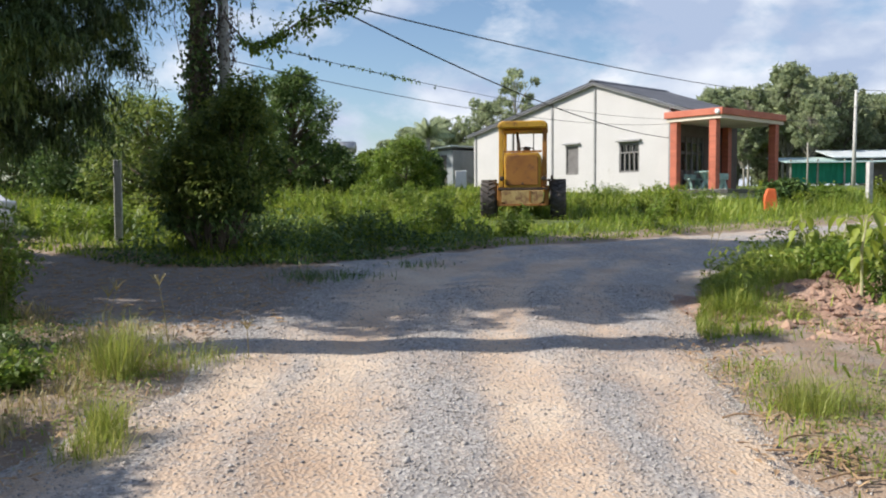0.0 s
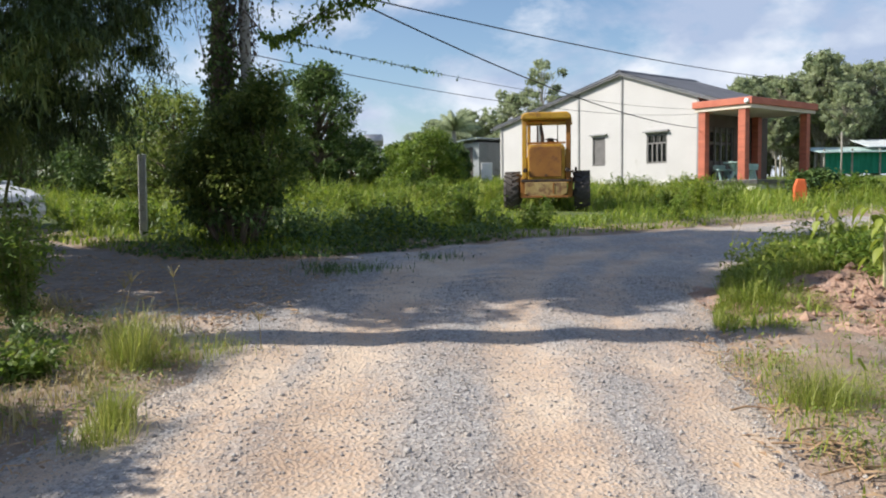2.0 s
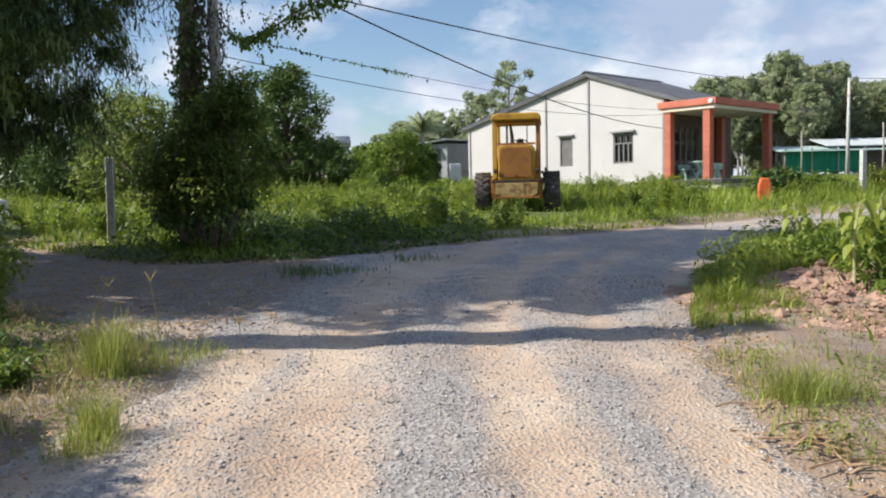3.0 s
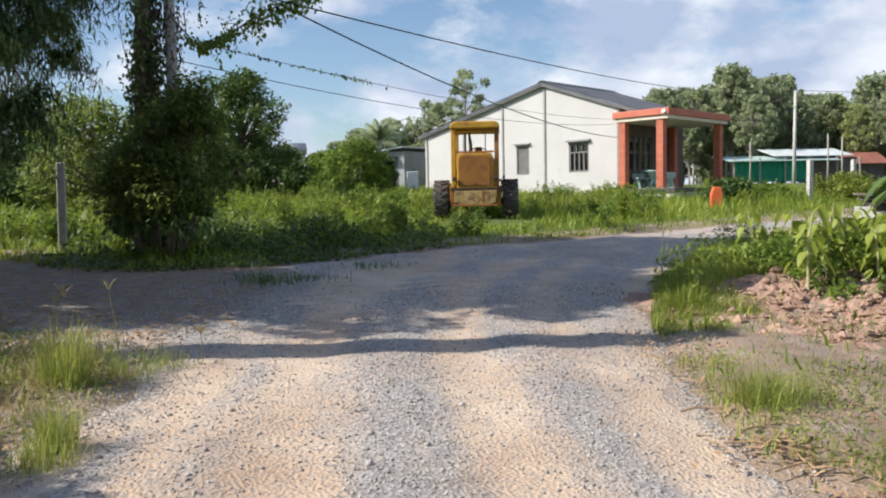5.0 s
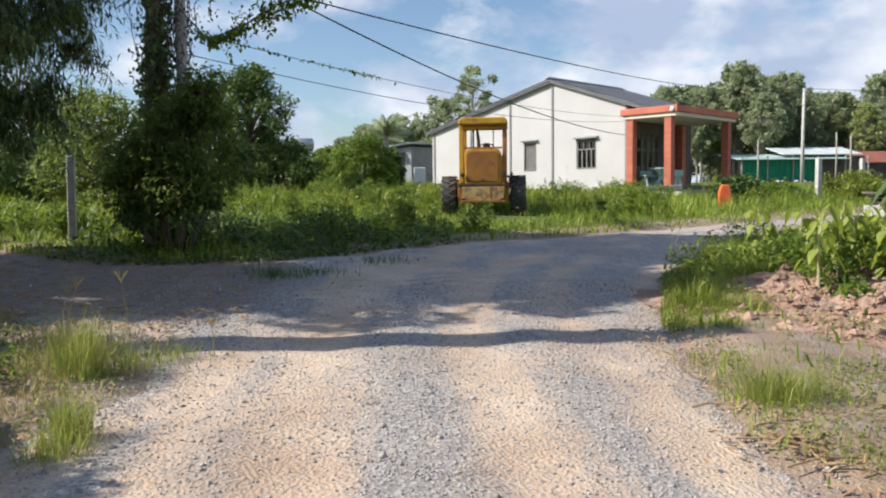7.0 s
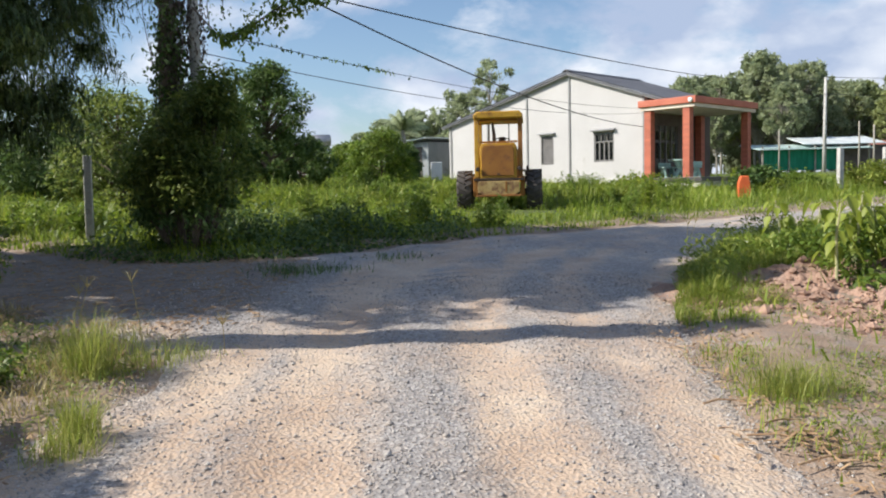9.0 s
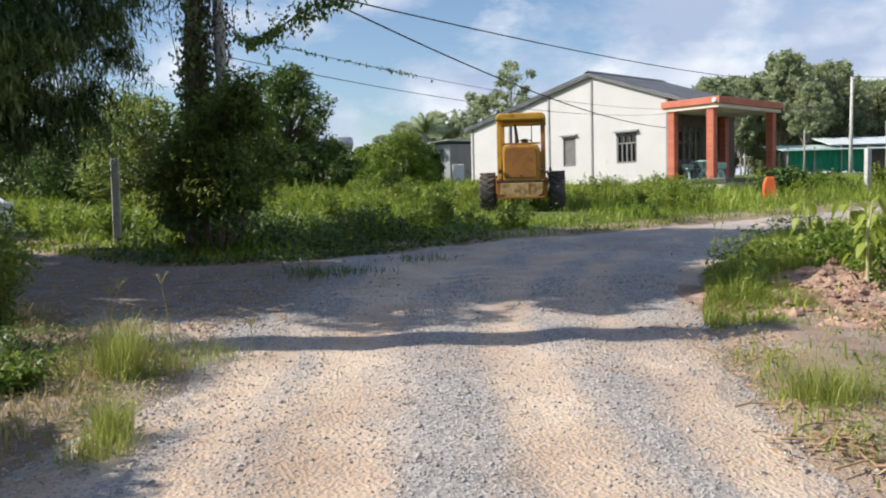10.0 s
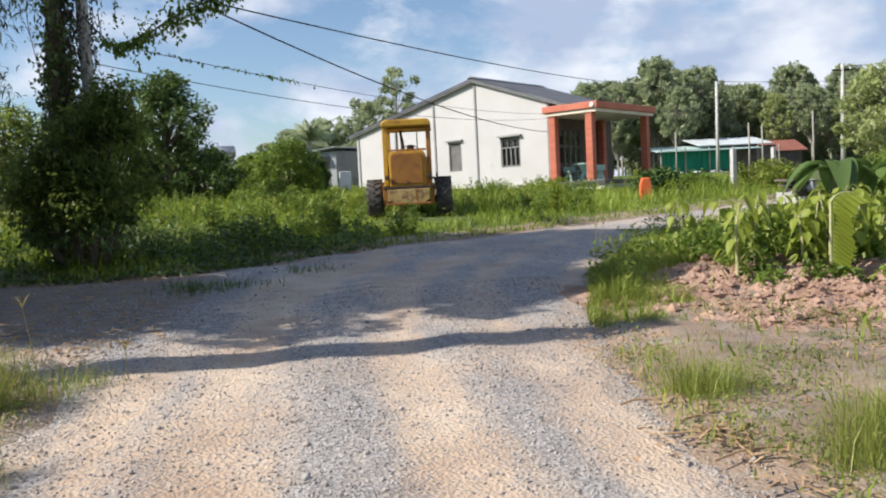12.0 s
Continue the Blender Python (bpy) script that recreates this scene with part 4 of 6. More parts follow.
# unseen trees behind the camera, added to close the place for bounce light
for i in range(18):
    a = math.pi + math.pi * (i + 0.5) / 18
    d = 26 + rng.uniform(0, 12)
    spots.append((d * math.cos(a), d * math.sin(a), rng.uniform(0.6, 0.9), i % 3))
for i in range(26):
    a = 0.30 + 0.45 * i / 25
    d = 84 + rng.uniform(0, 10)
    spots.append((a * d, d, rng.uniform(0.85, 1.02), (0, 3, 1, 2)[i % 4]))
spots += [(30.0, 70, 0.98, 1), (33.5, 74, 1.02, 0), (35.5, 71, 0.92, 1), (41.5, 76, 0.95, 2), (27.0, 74, 0.92, 0), (49.0, 78, 1.0, 1), (55.0, 77, 1.05, 0)]
woods(spots)
# nearer trees on the far side of the field
make_tree("tree", "dense dark green broadleaf tree beyond the weeds", pose(-5.05, 27, gz(-5, 27)), 4.3, 1.55, 0.10, 80, 15000, 0.14, L_DARK, M_BARK, 0.14, 21, clump_r=0.22)
make_tree("tree", "dark green bushy tree beyond the weeds", pose(-4.5, 31, gz(-4, 31)), 2.0, 1.2, 0.05, 30, 7000, 0.16, L_DARK, M_BARK, 0.10, 22)
make_tree("tree", "open grey-green tree with thin twigs behind the house", pose(4.6, 50, gz(4.6, 50)), 7.2, 1.5, 0.42, 26, 2600, 0.17, L_FARHAZE, M_PALEBARK, 0.10, 23, clump_r=0.20, far=True)
make_tree("tree", "open grey-green tree behind the house", pose(2.9, 52, gz(3, 52)), 5.4, 2.0, 0.30, 40, 6000, 0.18, L_FARHAZE, M_PALEBARK, 0.12, 24, clump_r=0.22, far=True)
# x <= -4: L_DARK, the shade behind the bamboo put into the leaf colour
for i, (x, y, h, r, sd) in enumerate(((-1.5, 34, 2.2, 1.5, 31), (-0.6, 36, 1.7, 0.9, 32), (-2.9, 38, 1.8, 1.4, 33), (10.9, 25.4, 0.85, 0.75, 39), (-8.5, 30, 2.8, 2.0, 34), (-11.5, 29, 3.4, 2.2, 35), (-14.5, 27, 3.8, 2.6, 36), (-12.5, 22, 2.6, 2.2, 37), (-9.0, 21, 2.2, 1.8, 38))):
    make_tree("shrub", "leafy green shrub beyond the weeds", pose(x, y, gz(x, y)), h, r, 0.02, 30, 6500, 0.16, (L_MID if i % 2 else L_WEED) if x > -4 else L_DARK, M_BARK, 0.05, sd, "shrubs beyond the weeds")


make_tree("tree", "light yellow-green young tree behind the thicket", pose(-6.6, 18, gz(-6.6, 18)), 2.7, 1.3, 0.1, 34, 6000, 0.12, L_THICKET, M_BARK, 0.06, 128)
make_tree("tree", "light yellow-green young tree behind the thicket", pose(-5.2, 19.5, gz(-5.2, 19.5)), 2.4, 1.2, 0.1, 34, 5000, 0.12, L_THICKET, M_BARK, 0.06, 129)


def palm(x, y, h):
    p = thing("palm_tree", pose(x, y, gz(x, y)), "green coconut palm with drooping fronds", "palm tree")
    Build().tube([(0, 0, -0.3), (0.1, 0, h * 0.5), (0.05, 0, h)], [0.16, 0.13, 0.11], 10).ob("trunk", M_PALEBARK, p, smooth=True)
    g = random.Random(3)
    for k in range(17):
        a, e0 = k * 2.4, g.uniform(0.3, 1.45)
        L = g.uniform(1.2, 1.7)
        pts, d, z, out = [], 0, h, 0
        for i in range(9):
            e = e0 - 0.13 * i
            pts.append(Vector((0.05 + out * math.cos(a), out * math.sin(a), z)))
            out += L / 8 * math.cos(e)
            z += L / 8 * math.sin(e)
        f = Build().tube(pts, [0.03, 0.028, 0.025, 0.022, 0.02, 0.016, 0.012, 0.008, 0.004], 5, False)
        side = Vector((-math.sin(a), math.cos(a), 0))
        for i in range(1, 22):
            s = i / 22 * 8
            q = pts[int(s)].lerp(pts[min(8, int(s) + 1)], s % 1)
            ln = 0.36 * math.sin(math.pi * (0.12 + 0.85 * i / 22)) + 0.08
            fwd = (pts[min(8, int(s) + 1)] - pts[int(s)]).normalized()
            for sg in (-1, 1):
                tip = q + ln * (0.75 * sg * side + 0.45 * fwd) - Vector((0, 0, ln * 0.7))
                f.add([q, q + fwd * 0.075, tip, tip - fwd * 0.02], [(0, 1, 2, 3)])
        f.ob("frond", L_FARHAZE, p)


palm(-0.75, 42, 2.55)


# ---- the creeper-covered trunk and thicket beside the pole ----
def thicket():
    g = np.random.default_rng(40)
    t = thing("dead_tree", pose(-3.78, 12.5, gz(-3.78, 12.5)), "dead leaning trunk hung with dark creepers", "tree")
    Build().tube([(-0.12, 0, -0.2), (-0.05, 0, 2.0), (0.05, 0, 4.5), (0.2, 0.1, 7.5)], [0.16, 0.13, 0.11, 0.08], 8).ob("trunk", M_BARK, t, smooth=True)
    z = g.uniform(1.2, 6.5, 4600)
    a, r = g.uniform(0, 6.28, 4600), np.abs(g.normal(0.15, 0.09, 4600)) + 0.05 * np.sin(z * 3)
    leaves("creeper_leaves", L_DARK, np.stack([-0.05 + 0.03 * z + r * np.cos(a), r * np.sin(a), z], 1), 0.085, t, slim=0.7, droop=0.8, seed=41)
    z = g.uniform(0.8, 6.0, 3000)
    a, r = g.uniform(0, 6.28, 3000), np.abs(g.normal(0.13, 0.08, 3000))
    leaves("dead_creeper", L_BROWN, np.stack([0.03 * z + r * np.cos(a), r * np.sin(a), z], 1), 0.09, t, slim=0.5, droop=1.1, seed=44)
    z = g.uniform(1.6, 6.5, 1500)
    a, r = g.uniform(0, 6.28, 1500), 0.09 + np.abs(g.normal(0.0, 0.05, 1500))
    leaves("pole_creeper", L_BROWN, np.stack([0.41 + r * np.cos(a), 0.1 + r * np.sin(a), z], 1), 0.075, t, slim=0.45, droop=1.1, seed=46)
    for k in range(20):
        x = g.uniform(-0.3, 1.05)
        y = g.uniform(-0.3, 0.2)
        zt = g.uniform(3.6, 6.0)
        n = 7
        zs = np.linspace(zt, zt - g.uniform(0.4, 1.5), n)
        Build().tube([(x + 0.06 * math.sin(3 * q), y, q) for q in zs], 0.006, 4, False).ob("hanging_stem", M_BARK, t)
        leaves("hanging_leaves", L_DARK, np.stack([x + 0.05 * np.sin(3 * np.repeat(zs, 4)), np.full(4 * n, y), np.repeat(zs, 4)], 1), 0.065, t, slim=0.7, droop=0.9, seed=60 + k, spread=0.05)
    cs, rs = [], []
    for k in range(84):
        s = g.uniform(0, 1) ** 0.8
        w = 1.0 * math.sqrt(1 - (s * 0.85) ** 2) * math.sqrt(g.uniform(0.1, 1))
        a = g.uniform(0, 6.28)
        cs.append((w * g.uniform(0.7, 1.15) * math.cos(a) + 0.1 * s, 0.7 * w * math.sin(a), 0.2 + (1.75 + 0.4 * math.cos(a - 0.6) + g.uniform(-0.25, 0.5)) * s))
        rs.append(g.uniform(0.10, 0.34))
    b = thing("thicket_bush", pose(-3.4, 11.9, gz(-3.4, 11.9)), "tall dark leafy thicket round the pole's foot", "bush")
    for c in cs[::2]:
        Build().tube([(c[0] * 0.25, c[1] * 0.25, -0.1), (c[0] * 0.7, c[1] * 0.7, c[2] * 0.6), c], [0.022, 0.016, 0.005], 5, False).ob("stem", M_BARK, b)
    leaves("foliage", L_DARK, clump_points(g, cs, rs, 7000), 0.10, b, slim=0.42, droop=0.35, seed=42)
    # lighter leaves above z 0.75: sun on the top put into the colour
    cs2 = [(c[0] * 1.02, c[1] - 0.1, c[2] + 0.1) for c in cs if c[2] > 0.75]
    leaves("lit_upper_foliage", L_THICKET, clump_points(g, cs2, [0.34] * len(cs2), 11000), 0.10, b, slim=0.4, droop=0.35, seed=43)


thicket()


# ---- bamboo ----
def bamboo(seed, boughs, x0, x1, y0, y1, top, floor, base, culms, per=26):
    """A clump of arching culms; the leaves hang in feathery boughs over the road's edge. floor(x): the lowest leaves."""
    g = np.random.default_rng(seed)
    b = thing("bamboo_clump", pose(*base, gz(*base)), "overhanging bamboo clump with drooping dark green leaves", "bamboo")
    o = np.array([base[0], base[1], gz(*base)])
    for k in range(culms):
        tip = np.array([g.uniform(x0, x1 - 0.3), g.uniform(y0, y1), g.uniform(top * 0.65, top)]) - o
        foot = np.array([*g.normal(0, 0.3, 2), -0.2])
        pts = [foot + (tip - foot) * np.array([s ** 2, s ** 2, s ** 0.85]) for s in np.linspace(0, 1, 10)]
        Build().tube(pts, [0.035 * (1 - 0.85 * s) for s in np.linspace(0, 1, 10)], 6).ob("culm", M_CULM, b, smooth=True)
    dark, lit = [], []
    for k in range(boughs):
        x = x1 - (x1 - x0) * g.uniform(0, 1) ** 1.2
        lo = floor(x)
        c = np.array([x, g.uniform(y0, y1), lo + (top - lo) * g.uniform(0, 1) ** 1.35])
        R = g.uniform(0.30, 0.55)
        m = 30
        a, up = g.uniform(0, 6.28, m), g.uniform(-0.4, 0.9, m)
        d = np.stack([np.cos(a), np.sin(a), up], 1)
        L = R * g.uniform(0.7, 1.5, m)
        s = g.uniform(0.15, 1, (m, per))
        p = c + d[:, None] * (L[:, None] * s)[..., None] - np.array([0, 0, 1.0]) * (L[:, None] * 0.95 * s ** 2)[..., None]
        # about a quarter of the boughs take the colour with painted sunlight
        (lit if g.uniform() < 0.24 else dark).append(p.reshape(-1, 3))
    for nm, m, pts in (("foliage", L_BAMBOO, dark), ("lit_foliage", L_BAMBOOLIT, lit)):
        if pts:
            leaves(nm, m, np.concatenate(pts) - o, 0.13, b, slim=0.15, droop=0.75, seed=seed + 9, spread=0.02)
    return b


bamboo(7, 165, -8.2, -4.05, 8.2, 10.3, 6.2, lambda x: max(2.3, 3.3 - 0.95 * (-4.0 - x)), (-7.0, 10.2), 14)
bamboo(8, 15, -4.5, -3.7, 10.2, 11.6, 5.6, lambda x: 4.0, (-7.4, 11.6), 5, 12)


# ---- sheds and other buildings in the distance ----
def green_shed():
    s = thing("shed", pose(29.1, 62.0, gz(28, 62) + 0.2, 0, 0, 0), "low open shed hung with green net under pale sheets", "shed")
    Build().box(-1.9, 4.4, 0.0, 0.06, 0.0, 1.75).ob("green_net", M_GREENNET, s)
    Build().box(4.4, 8.6, 0.6, 0.7, 0.0, 1.9).ob("back_wall", M_SHEDWALL, s)
    for x in (-1.9, 0.2, 2.3, 4.4, 6.6, 8.5):
        Build().box(x - 0.05, x + 0.05, -0.1, 0.0, -0.2, 1.9).ob("shed_post", M_PALEBARK, s)
    Build().prism([(-0.5, 1.60), (3.5, 2.15), (3.5, 2.2), (-0.5, 1.66)], -2.4, 6.8, "x").ob("roof_sheet", M_SHEDROOF, s)
    Build().prism([(0.3, 2.0), (3.4, 2.7), (3.4, 2.76), (0.3, 2.06)], 1.6, 8.2, "x").ob("upper_roof_sheet", M_SHEDROOF_PALE, s)
    r = thing("shed", pose(40.0, 65.0, gz(41, 65) - 0.1, 0, 0, 0), "small shed with a rusty red roof", "shed")
    Build().box(-1.6, 1.6, 0, 3, -0.2, 1.8).ob("shed_wall", M_SHEDWALL, r)
    Build().prism([(-0.5, 1.7), (1.5, 2.7), (3.5, 1.7), (3.5, 1.64), (1.5, 2.62), (-0.5, 1.64)], -1.9, 1.9, "x").ob("roof_sheet", M_REDROOF, r)


green_shed()


def grey_house():
    h = thing("outbuilding", pose(0.6, 41.5, gz(0.6, 41.5), 0, 0, -49), "low grey outbuilding behind the white house", "building")
    Build().box(-2.7, 0.0, 0, 4, -0.4, 1.95).ob("wall", M_GREYWALL, h)
    Build().prism([(-3.0, 1.95), (0.2, 2.12), (0.2, 2.18), (-3.0, 2.01)], -0.3, 4.3).ob("roof_sheet", M_SHEDROOF_PALE, h)
    Build().box(-2.3, -1.7, -0.03, 0.0, 0.8, 1.5).ob("window", M_GLASSDARK, h)
    Build().box(-1.2, -0.5, -0.03, 0.0, -0.1, 1.7).ob("door", M_SHEDWALL, h)
    w = Build().box(-0.26, 0.26, -0.06, 0.06, -0.3, 0.95).ob("yard_wall", M_WHITE, bevel=0.02)
    w.matrix_world = pose(0.9, 37.0, gz(0.9, 37), 0, 0, 5)
    tagged(w, "short white plastered yard wall", "wall")


grey_house()


def water_tower():
    t = thing("water_tank", pose(-5.75, 48, gz(-5.7, 48) - 0.15) @ Matrix.Scale(0.85, 4), "stainless steel water tank on a concrete stand", "water tank")
    for x in (-0.35, 0.35):
        for y in (-0.35, 0.35):
            Build().box(x - 0.1, x + 0.1, y - 0.1, y + 0.1, -0.3, 2.1).ob("leg", M_CONCRETE, t)
    Build().box(-0.6, 0.6, -0.6, 0.6, 2.1, 2.22).ob("platform", M_CONCRETE, t)
    o = Build().ring((0, 0, 0), True, [(0.1, -0.78), (0.36, -0.74), (0.45, -0.62), (0.45, 0.62), (0.36, 0.74), (0.1, 0.78)], 24).ob("tank", M_STEEL, t, smooth=True)
    o.location = (0, 0, 2.7)


water_tower()

# orange marker block by the road
ob = Build().prism([(-0.20, -0.2), (0.20, -0.2), (0.22, 0.25), (0.17, 0.46), (0.12, 0.56), (-0.13, 0.56), (-0.20, 0.40)], -0.12, 0.12).ob("marker_block", M_ORANGE, bevel=0.03)
ob.matrix_world = pose(9.54, 23.1, gz(9.6, 23.1) - 0.02, 0, 3, -12) @ Matrix.Diagonal((0.85, 1.1, 1.35, 1))
tagged(ob, "chipped orange painted masonry block in the weeds", "marker")


# ---- unseen pillar and trees, added beside the road to shade it ----
# stand-in, out of view, for whatever casts the straight shadow band
pil = Build().box(-0.3, 0.3, -0.21, 0.21, -0.5, 7.6).ob("shadow_pillar", M_CONCRETE, bevel=0.02)
pil.matrix_world = pose(-7.3, 5.72, gz(-7.3, 5.72))
tagged(pil, "unseen tall concrete pillar added to cast the road's shadow band", "pillar")
# unseen trees, placed so that their shade falls on road, thicket and verge
make_tree("tree", "unseen leafy green tree added to shade the road", pose(-7.8, 7.9, gz(-7.8, 7.9)), 8.9, 1.4, 0.30, 52, 12000, 0.16, L_MID, M_BARK, 0.14, 25)
make_tree("tree", "unseen tall spreading green tree added to shade the road", pose(-12.2, 10.9, gz(-12.2, 10.9)), 14.0, 1.9, 0.66, 60, 14000, 0.22, L_MID, M_BARK, 0.22, 29)
make_tree("tree", "unseen tall spreading green tree added to shade the road", pose(-13.2, 12.4, gz(-13.2, 12.4)), 15.0, 1.5, 0.67, 44, 8000, 0.24, L_MID, M_BARK, 0.22, 30)
make_tree("tree", "unseen leafy green tree added to shade the thicket's foot", pose(-9.7, 10.7, gz(-9.7, 10.7)), 5.3, 1.2, 0.12, 50, 13000, 0.15, L_MID, M_BARK, 0.12, 31)
make_tree("tree", "unseen leafy green tree added to shade the road", pose(-10.4, 9.2, gz(-10.4, 9.2)), 10.6, 1.6, 0.28, 60, 14000, 0.18, L_MID, M_BARK, 0.16, 26)
make_tree("tree", "unseen small leafy tree added to shade the left verge", pose(-7.1, 4.5, gz(-7.1, 4.5)), 3.2, 0.85, 0.30, 44, 10000, 0.13, L_MID, M_BARK, 0.08, 28)
make_tree("tree", "unseen small leafy tree added to shade the left verge", pose(-5.7, 3.8, gz(-5.7, 3.8)), 2.6, 0.9, 0.2, 40, 11000, 0.12, L_MID, M_BARK, 0.06, 127)
make_tree("tree", "unseen small leafy tree added to shade the left verge", pose(-6.2, 3.0, gz(-6.5, 3.0)), 3.1, 0.95, 0.30, 44, 12000, 0.13, L_MID, M_BARK, 0.08, 27)


# ---- grass and weeds ----
def scatter(seed, n, x0, x1, y0, y1, test):
    g = np.random.default_rng(seed)
    x, y = g.uniform(x0, x1, n), g.uniform(y0, y1, n)
    d = road_distance(x, y)
    ok = test(x, y, d, g.uniform(0, 1, n))
    x, y, d = x[ok], y[ok], d[ok]
    z = np.array([gz(a, b) for a, b in zip(x, y)])
    return np.stack([x, y, z], 1), d


def in_house(x, y):
    by_car = (np.hypot(x + 9.7, y - 14.2) < 2.2)
    return house_plot(x, y) | by_car


def house_plot(x, y):
    u, v = (x - 9.22) * 0.656 - (y - 32.0) * 0.755, (x - 9.22) * 0.755 + (y - 32.0) * 0.656
    return (u > -11.6) & (u < 2.5) & (v > -0.5) & (v < 5.6)


beyond = lambda x, y: y > np.interp(x, [p[0] for p in FAR_EDGE], [p[1] for p in FAR_EDGE])
def swell(P, f, seed, a=1.0, b=0.0):
    """Soft unevenness over the plan for an array of places."""
    return np.array([a + b * noise.noise((p[0] * f, p[1] * f, seed)) for p in P])


def round_tractor(P, depth):
    return 1 - depth * np.exp(-((P[:, 0] - 1.9) / 1.9) ** 2 - ((P[:, 1] - 18.3) / 1.9) ** 2)


P, D = scatter(71, 420000, -20, 26, 10, 42, lambda x, y, d, u: beyond(x, y) & (d > 0.1) & ~in_house(x, y) & (np.abs(x) < 0.62 * y + 1) & (u < np.clip(14 / y, 0.2, 1) ** 1.3))
hh = np.clip(0.06 + 0.16 * D, 0.07, 0.46) * np.clip(swell(P, 0.55, 0, 0.95, 0.9) + swell(P, 1.9, 3, 0, 0.6), 0.25, 2.0)
hh *= round_tractor(P, 0.92) * np.where(P[:, 1] > 25.5, 0.6, 1.0)
tagged(blades("field_grass", L_GRASS, P, hh, 0.010, 0.5, 72), "tall bright green grass between road and house", "grass", kind="stuff")
# dry yellowed grass along the field's roadside edge
P, D = scatter(171, 90000, -2, 24, 12, 32, lambda x, y, d, u: beyond(x, y) & (d > 0.05) & (d < 2.2) & (u < np.clip(14 / y, 0.2, 1)))
keep = swell(P, 0.8, 8) + swell(P, 0.8, 8, 0, 1.0) > 1.9
tagged(blades("edge_grass", L_DRYGRASS, P[keep], np.full(int(keep.sum()), 0.17), 0.006, 0.8, 172), "short yellowed grass along the field's edge", "grass", kind="stuff")
P, D = scatter(73, 70000, -20, 26, 10, 40, lambda x, y, d, u: beyond(x, y) & (d > 0.3) & ~in_house(x, y) & (np.abs(x) < 0.62 * y + 1) & (u < np.clip(14 / y, 0.2, 1)))
P = P[swell(P, 0.7, 14, 0, 1.0) > 0.0]
hh = np.clip(0.05 + 0.2 * np.abs(road_distance(P[:, 0], P[:, 1])), 0.05, 0.42) * swell(P, 0.45, 4, 0.9, 0.9) * round_tractor(P, 0.8)
g = np.random.default_rng(74)
P[:, 2] += np.maximum(hh, 0.03) * g.uniform(0.2, 1.1, len(P))
tagged(leaves("field_weeds", L_WEED, P, 0.085, slim=0.42, droop=-0.1, seed=75), "broad-leaved green weeds between road and house", "weeds", kind="stuff")


def weed_clump(x, y, h, r, seed, material):
    """An upright leafy weed clump: thin stalks, each with leaves all the way up."""
    g = np.random.default_rng(seed)
    e = thing("weed_clump", pose(x, y, gz(x, y)), "upright leafy weed clump standing in the field grass", "weeds", "field weed clumps")
    c = []
    for k in range(10):
        a, q, t = g.uniform(0, 6.28), r * math.sqrt(g.uniform(0, 1)), h * g.uniform(0.6, 1.1)
        foot, tip = Vector((0.6 * q * math.cos(a), 0.6 * q * math.sin(a), -0.05)), Vector((q * math.cos(a) * 1.2, q * math.sin(a) * 1.2, t))
        Build().tube([foot, foot.lerp(tip, 0.5) + Vector((0, 0, 0.06 * h)), tip], [0.006, 0.005, 0.002], 4, False).ob("stalk", M_CULM, e)
        c += [tuple(foot.lerp(tip, s)) for s in g.uniform(0.15, 1.0, 54)]
    leaves("foliage", material, c, 0.10, e, slim=0.38, droop=-0.25, seed=seed + 1, spread=0.035)


g = np.random.default_rng(300)
n_made = 0
while n_made < 74:
    y = g.uniform(13.5, 30)
    x = g.uniform(-0.5, 0.5) * y
    if not beyond(x, y) or in_house(np.array(x), np.array(y)) or road_distance([x], [y])[0] < 1.0 or math.hypot(x - 1.9, y - 18.2) < 2.6 or math.hypot(x + 3.4, y - 12.2) < 1.8:
        continue
    weed_clump(x, y, g.uniform(0.45, 0.85), g.uniform(0.25, 0.6), 310 + n_made, (L_BRIGHT, L_WEED, L_WEED, L_GRASS)[n_made % 4])
    n_made += 1
# low plants below the thicket, the shade there put into their dark leaves
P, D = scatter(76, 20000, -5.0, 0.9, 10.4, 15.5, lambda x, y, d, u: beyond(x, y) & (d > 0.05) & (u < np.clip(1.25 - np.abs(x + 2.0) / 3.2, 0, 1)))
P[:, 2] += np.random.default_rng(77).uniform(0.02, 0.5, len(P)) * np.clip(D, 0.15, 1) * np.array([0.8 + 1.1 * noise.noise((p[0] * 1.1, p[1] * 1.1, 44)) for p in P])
tagged(leaves("undergrowth", L_DARK, P, 0.09, slim=0.5, droop=0.2, seed=78), "green undergrowth at the thicket's foot, shade put into its colour", "weeds", kind="stuff")
# verge on the right
P, D = scatter(79, 90000, 1.6, 12, 2.6, 20, lambda x, y, d, u: ~beyond(x, y) & (d > 0.08) & (x > 1.4) & (u < np.where(((x - 4.6) / 1.9) ** 2 + ((y - 7.4) / 1.5) ** 2 < 1, 0.03, np.where(y < 6.5, 0.025, 0.5))))
hh = np.clip(0.08 + 0.3 * D, 0.06, 0.34) * np.array([0.7 + 0.7 * noise.noise((p[0] * 0.9, p[1] * 0.9, 7)) for p in P])
tagged(blades("verge_grass", L_GRASS, P, hh, 0.008, 0.5, 80), "bright green grass on the roadside verge", "grass", kind="stuff")
# verge on the left
P, D = scatter(81, 40000, -6, -1.4, 2.2, 8.6, lambda x, y, d, u: ~beyond(x, y) & (d > 0.05) & (u < 0.05))
hh = np.clip(0.05 + 0.1 * D, 0.04, 0.15)
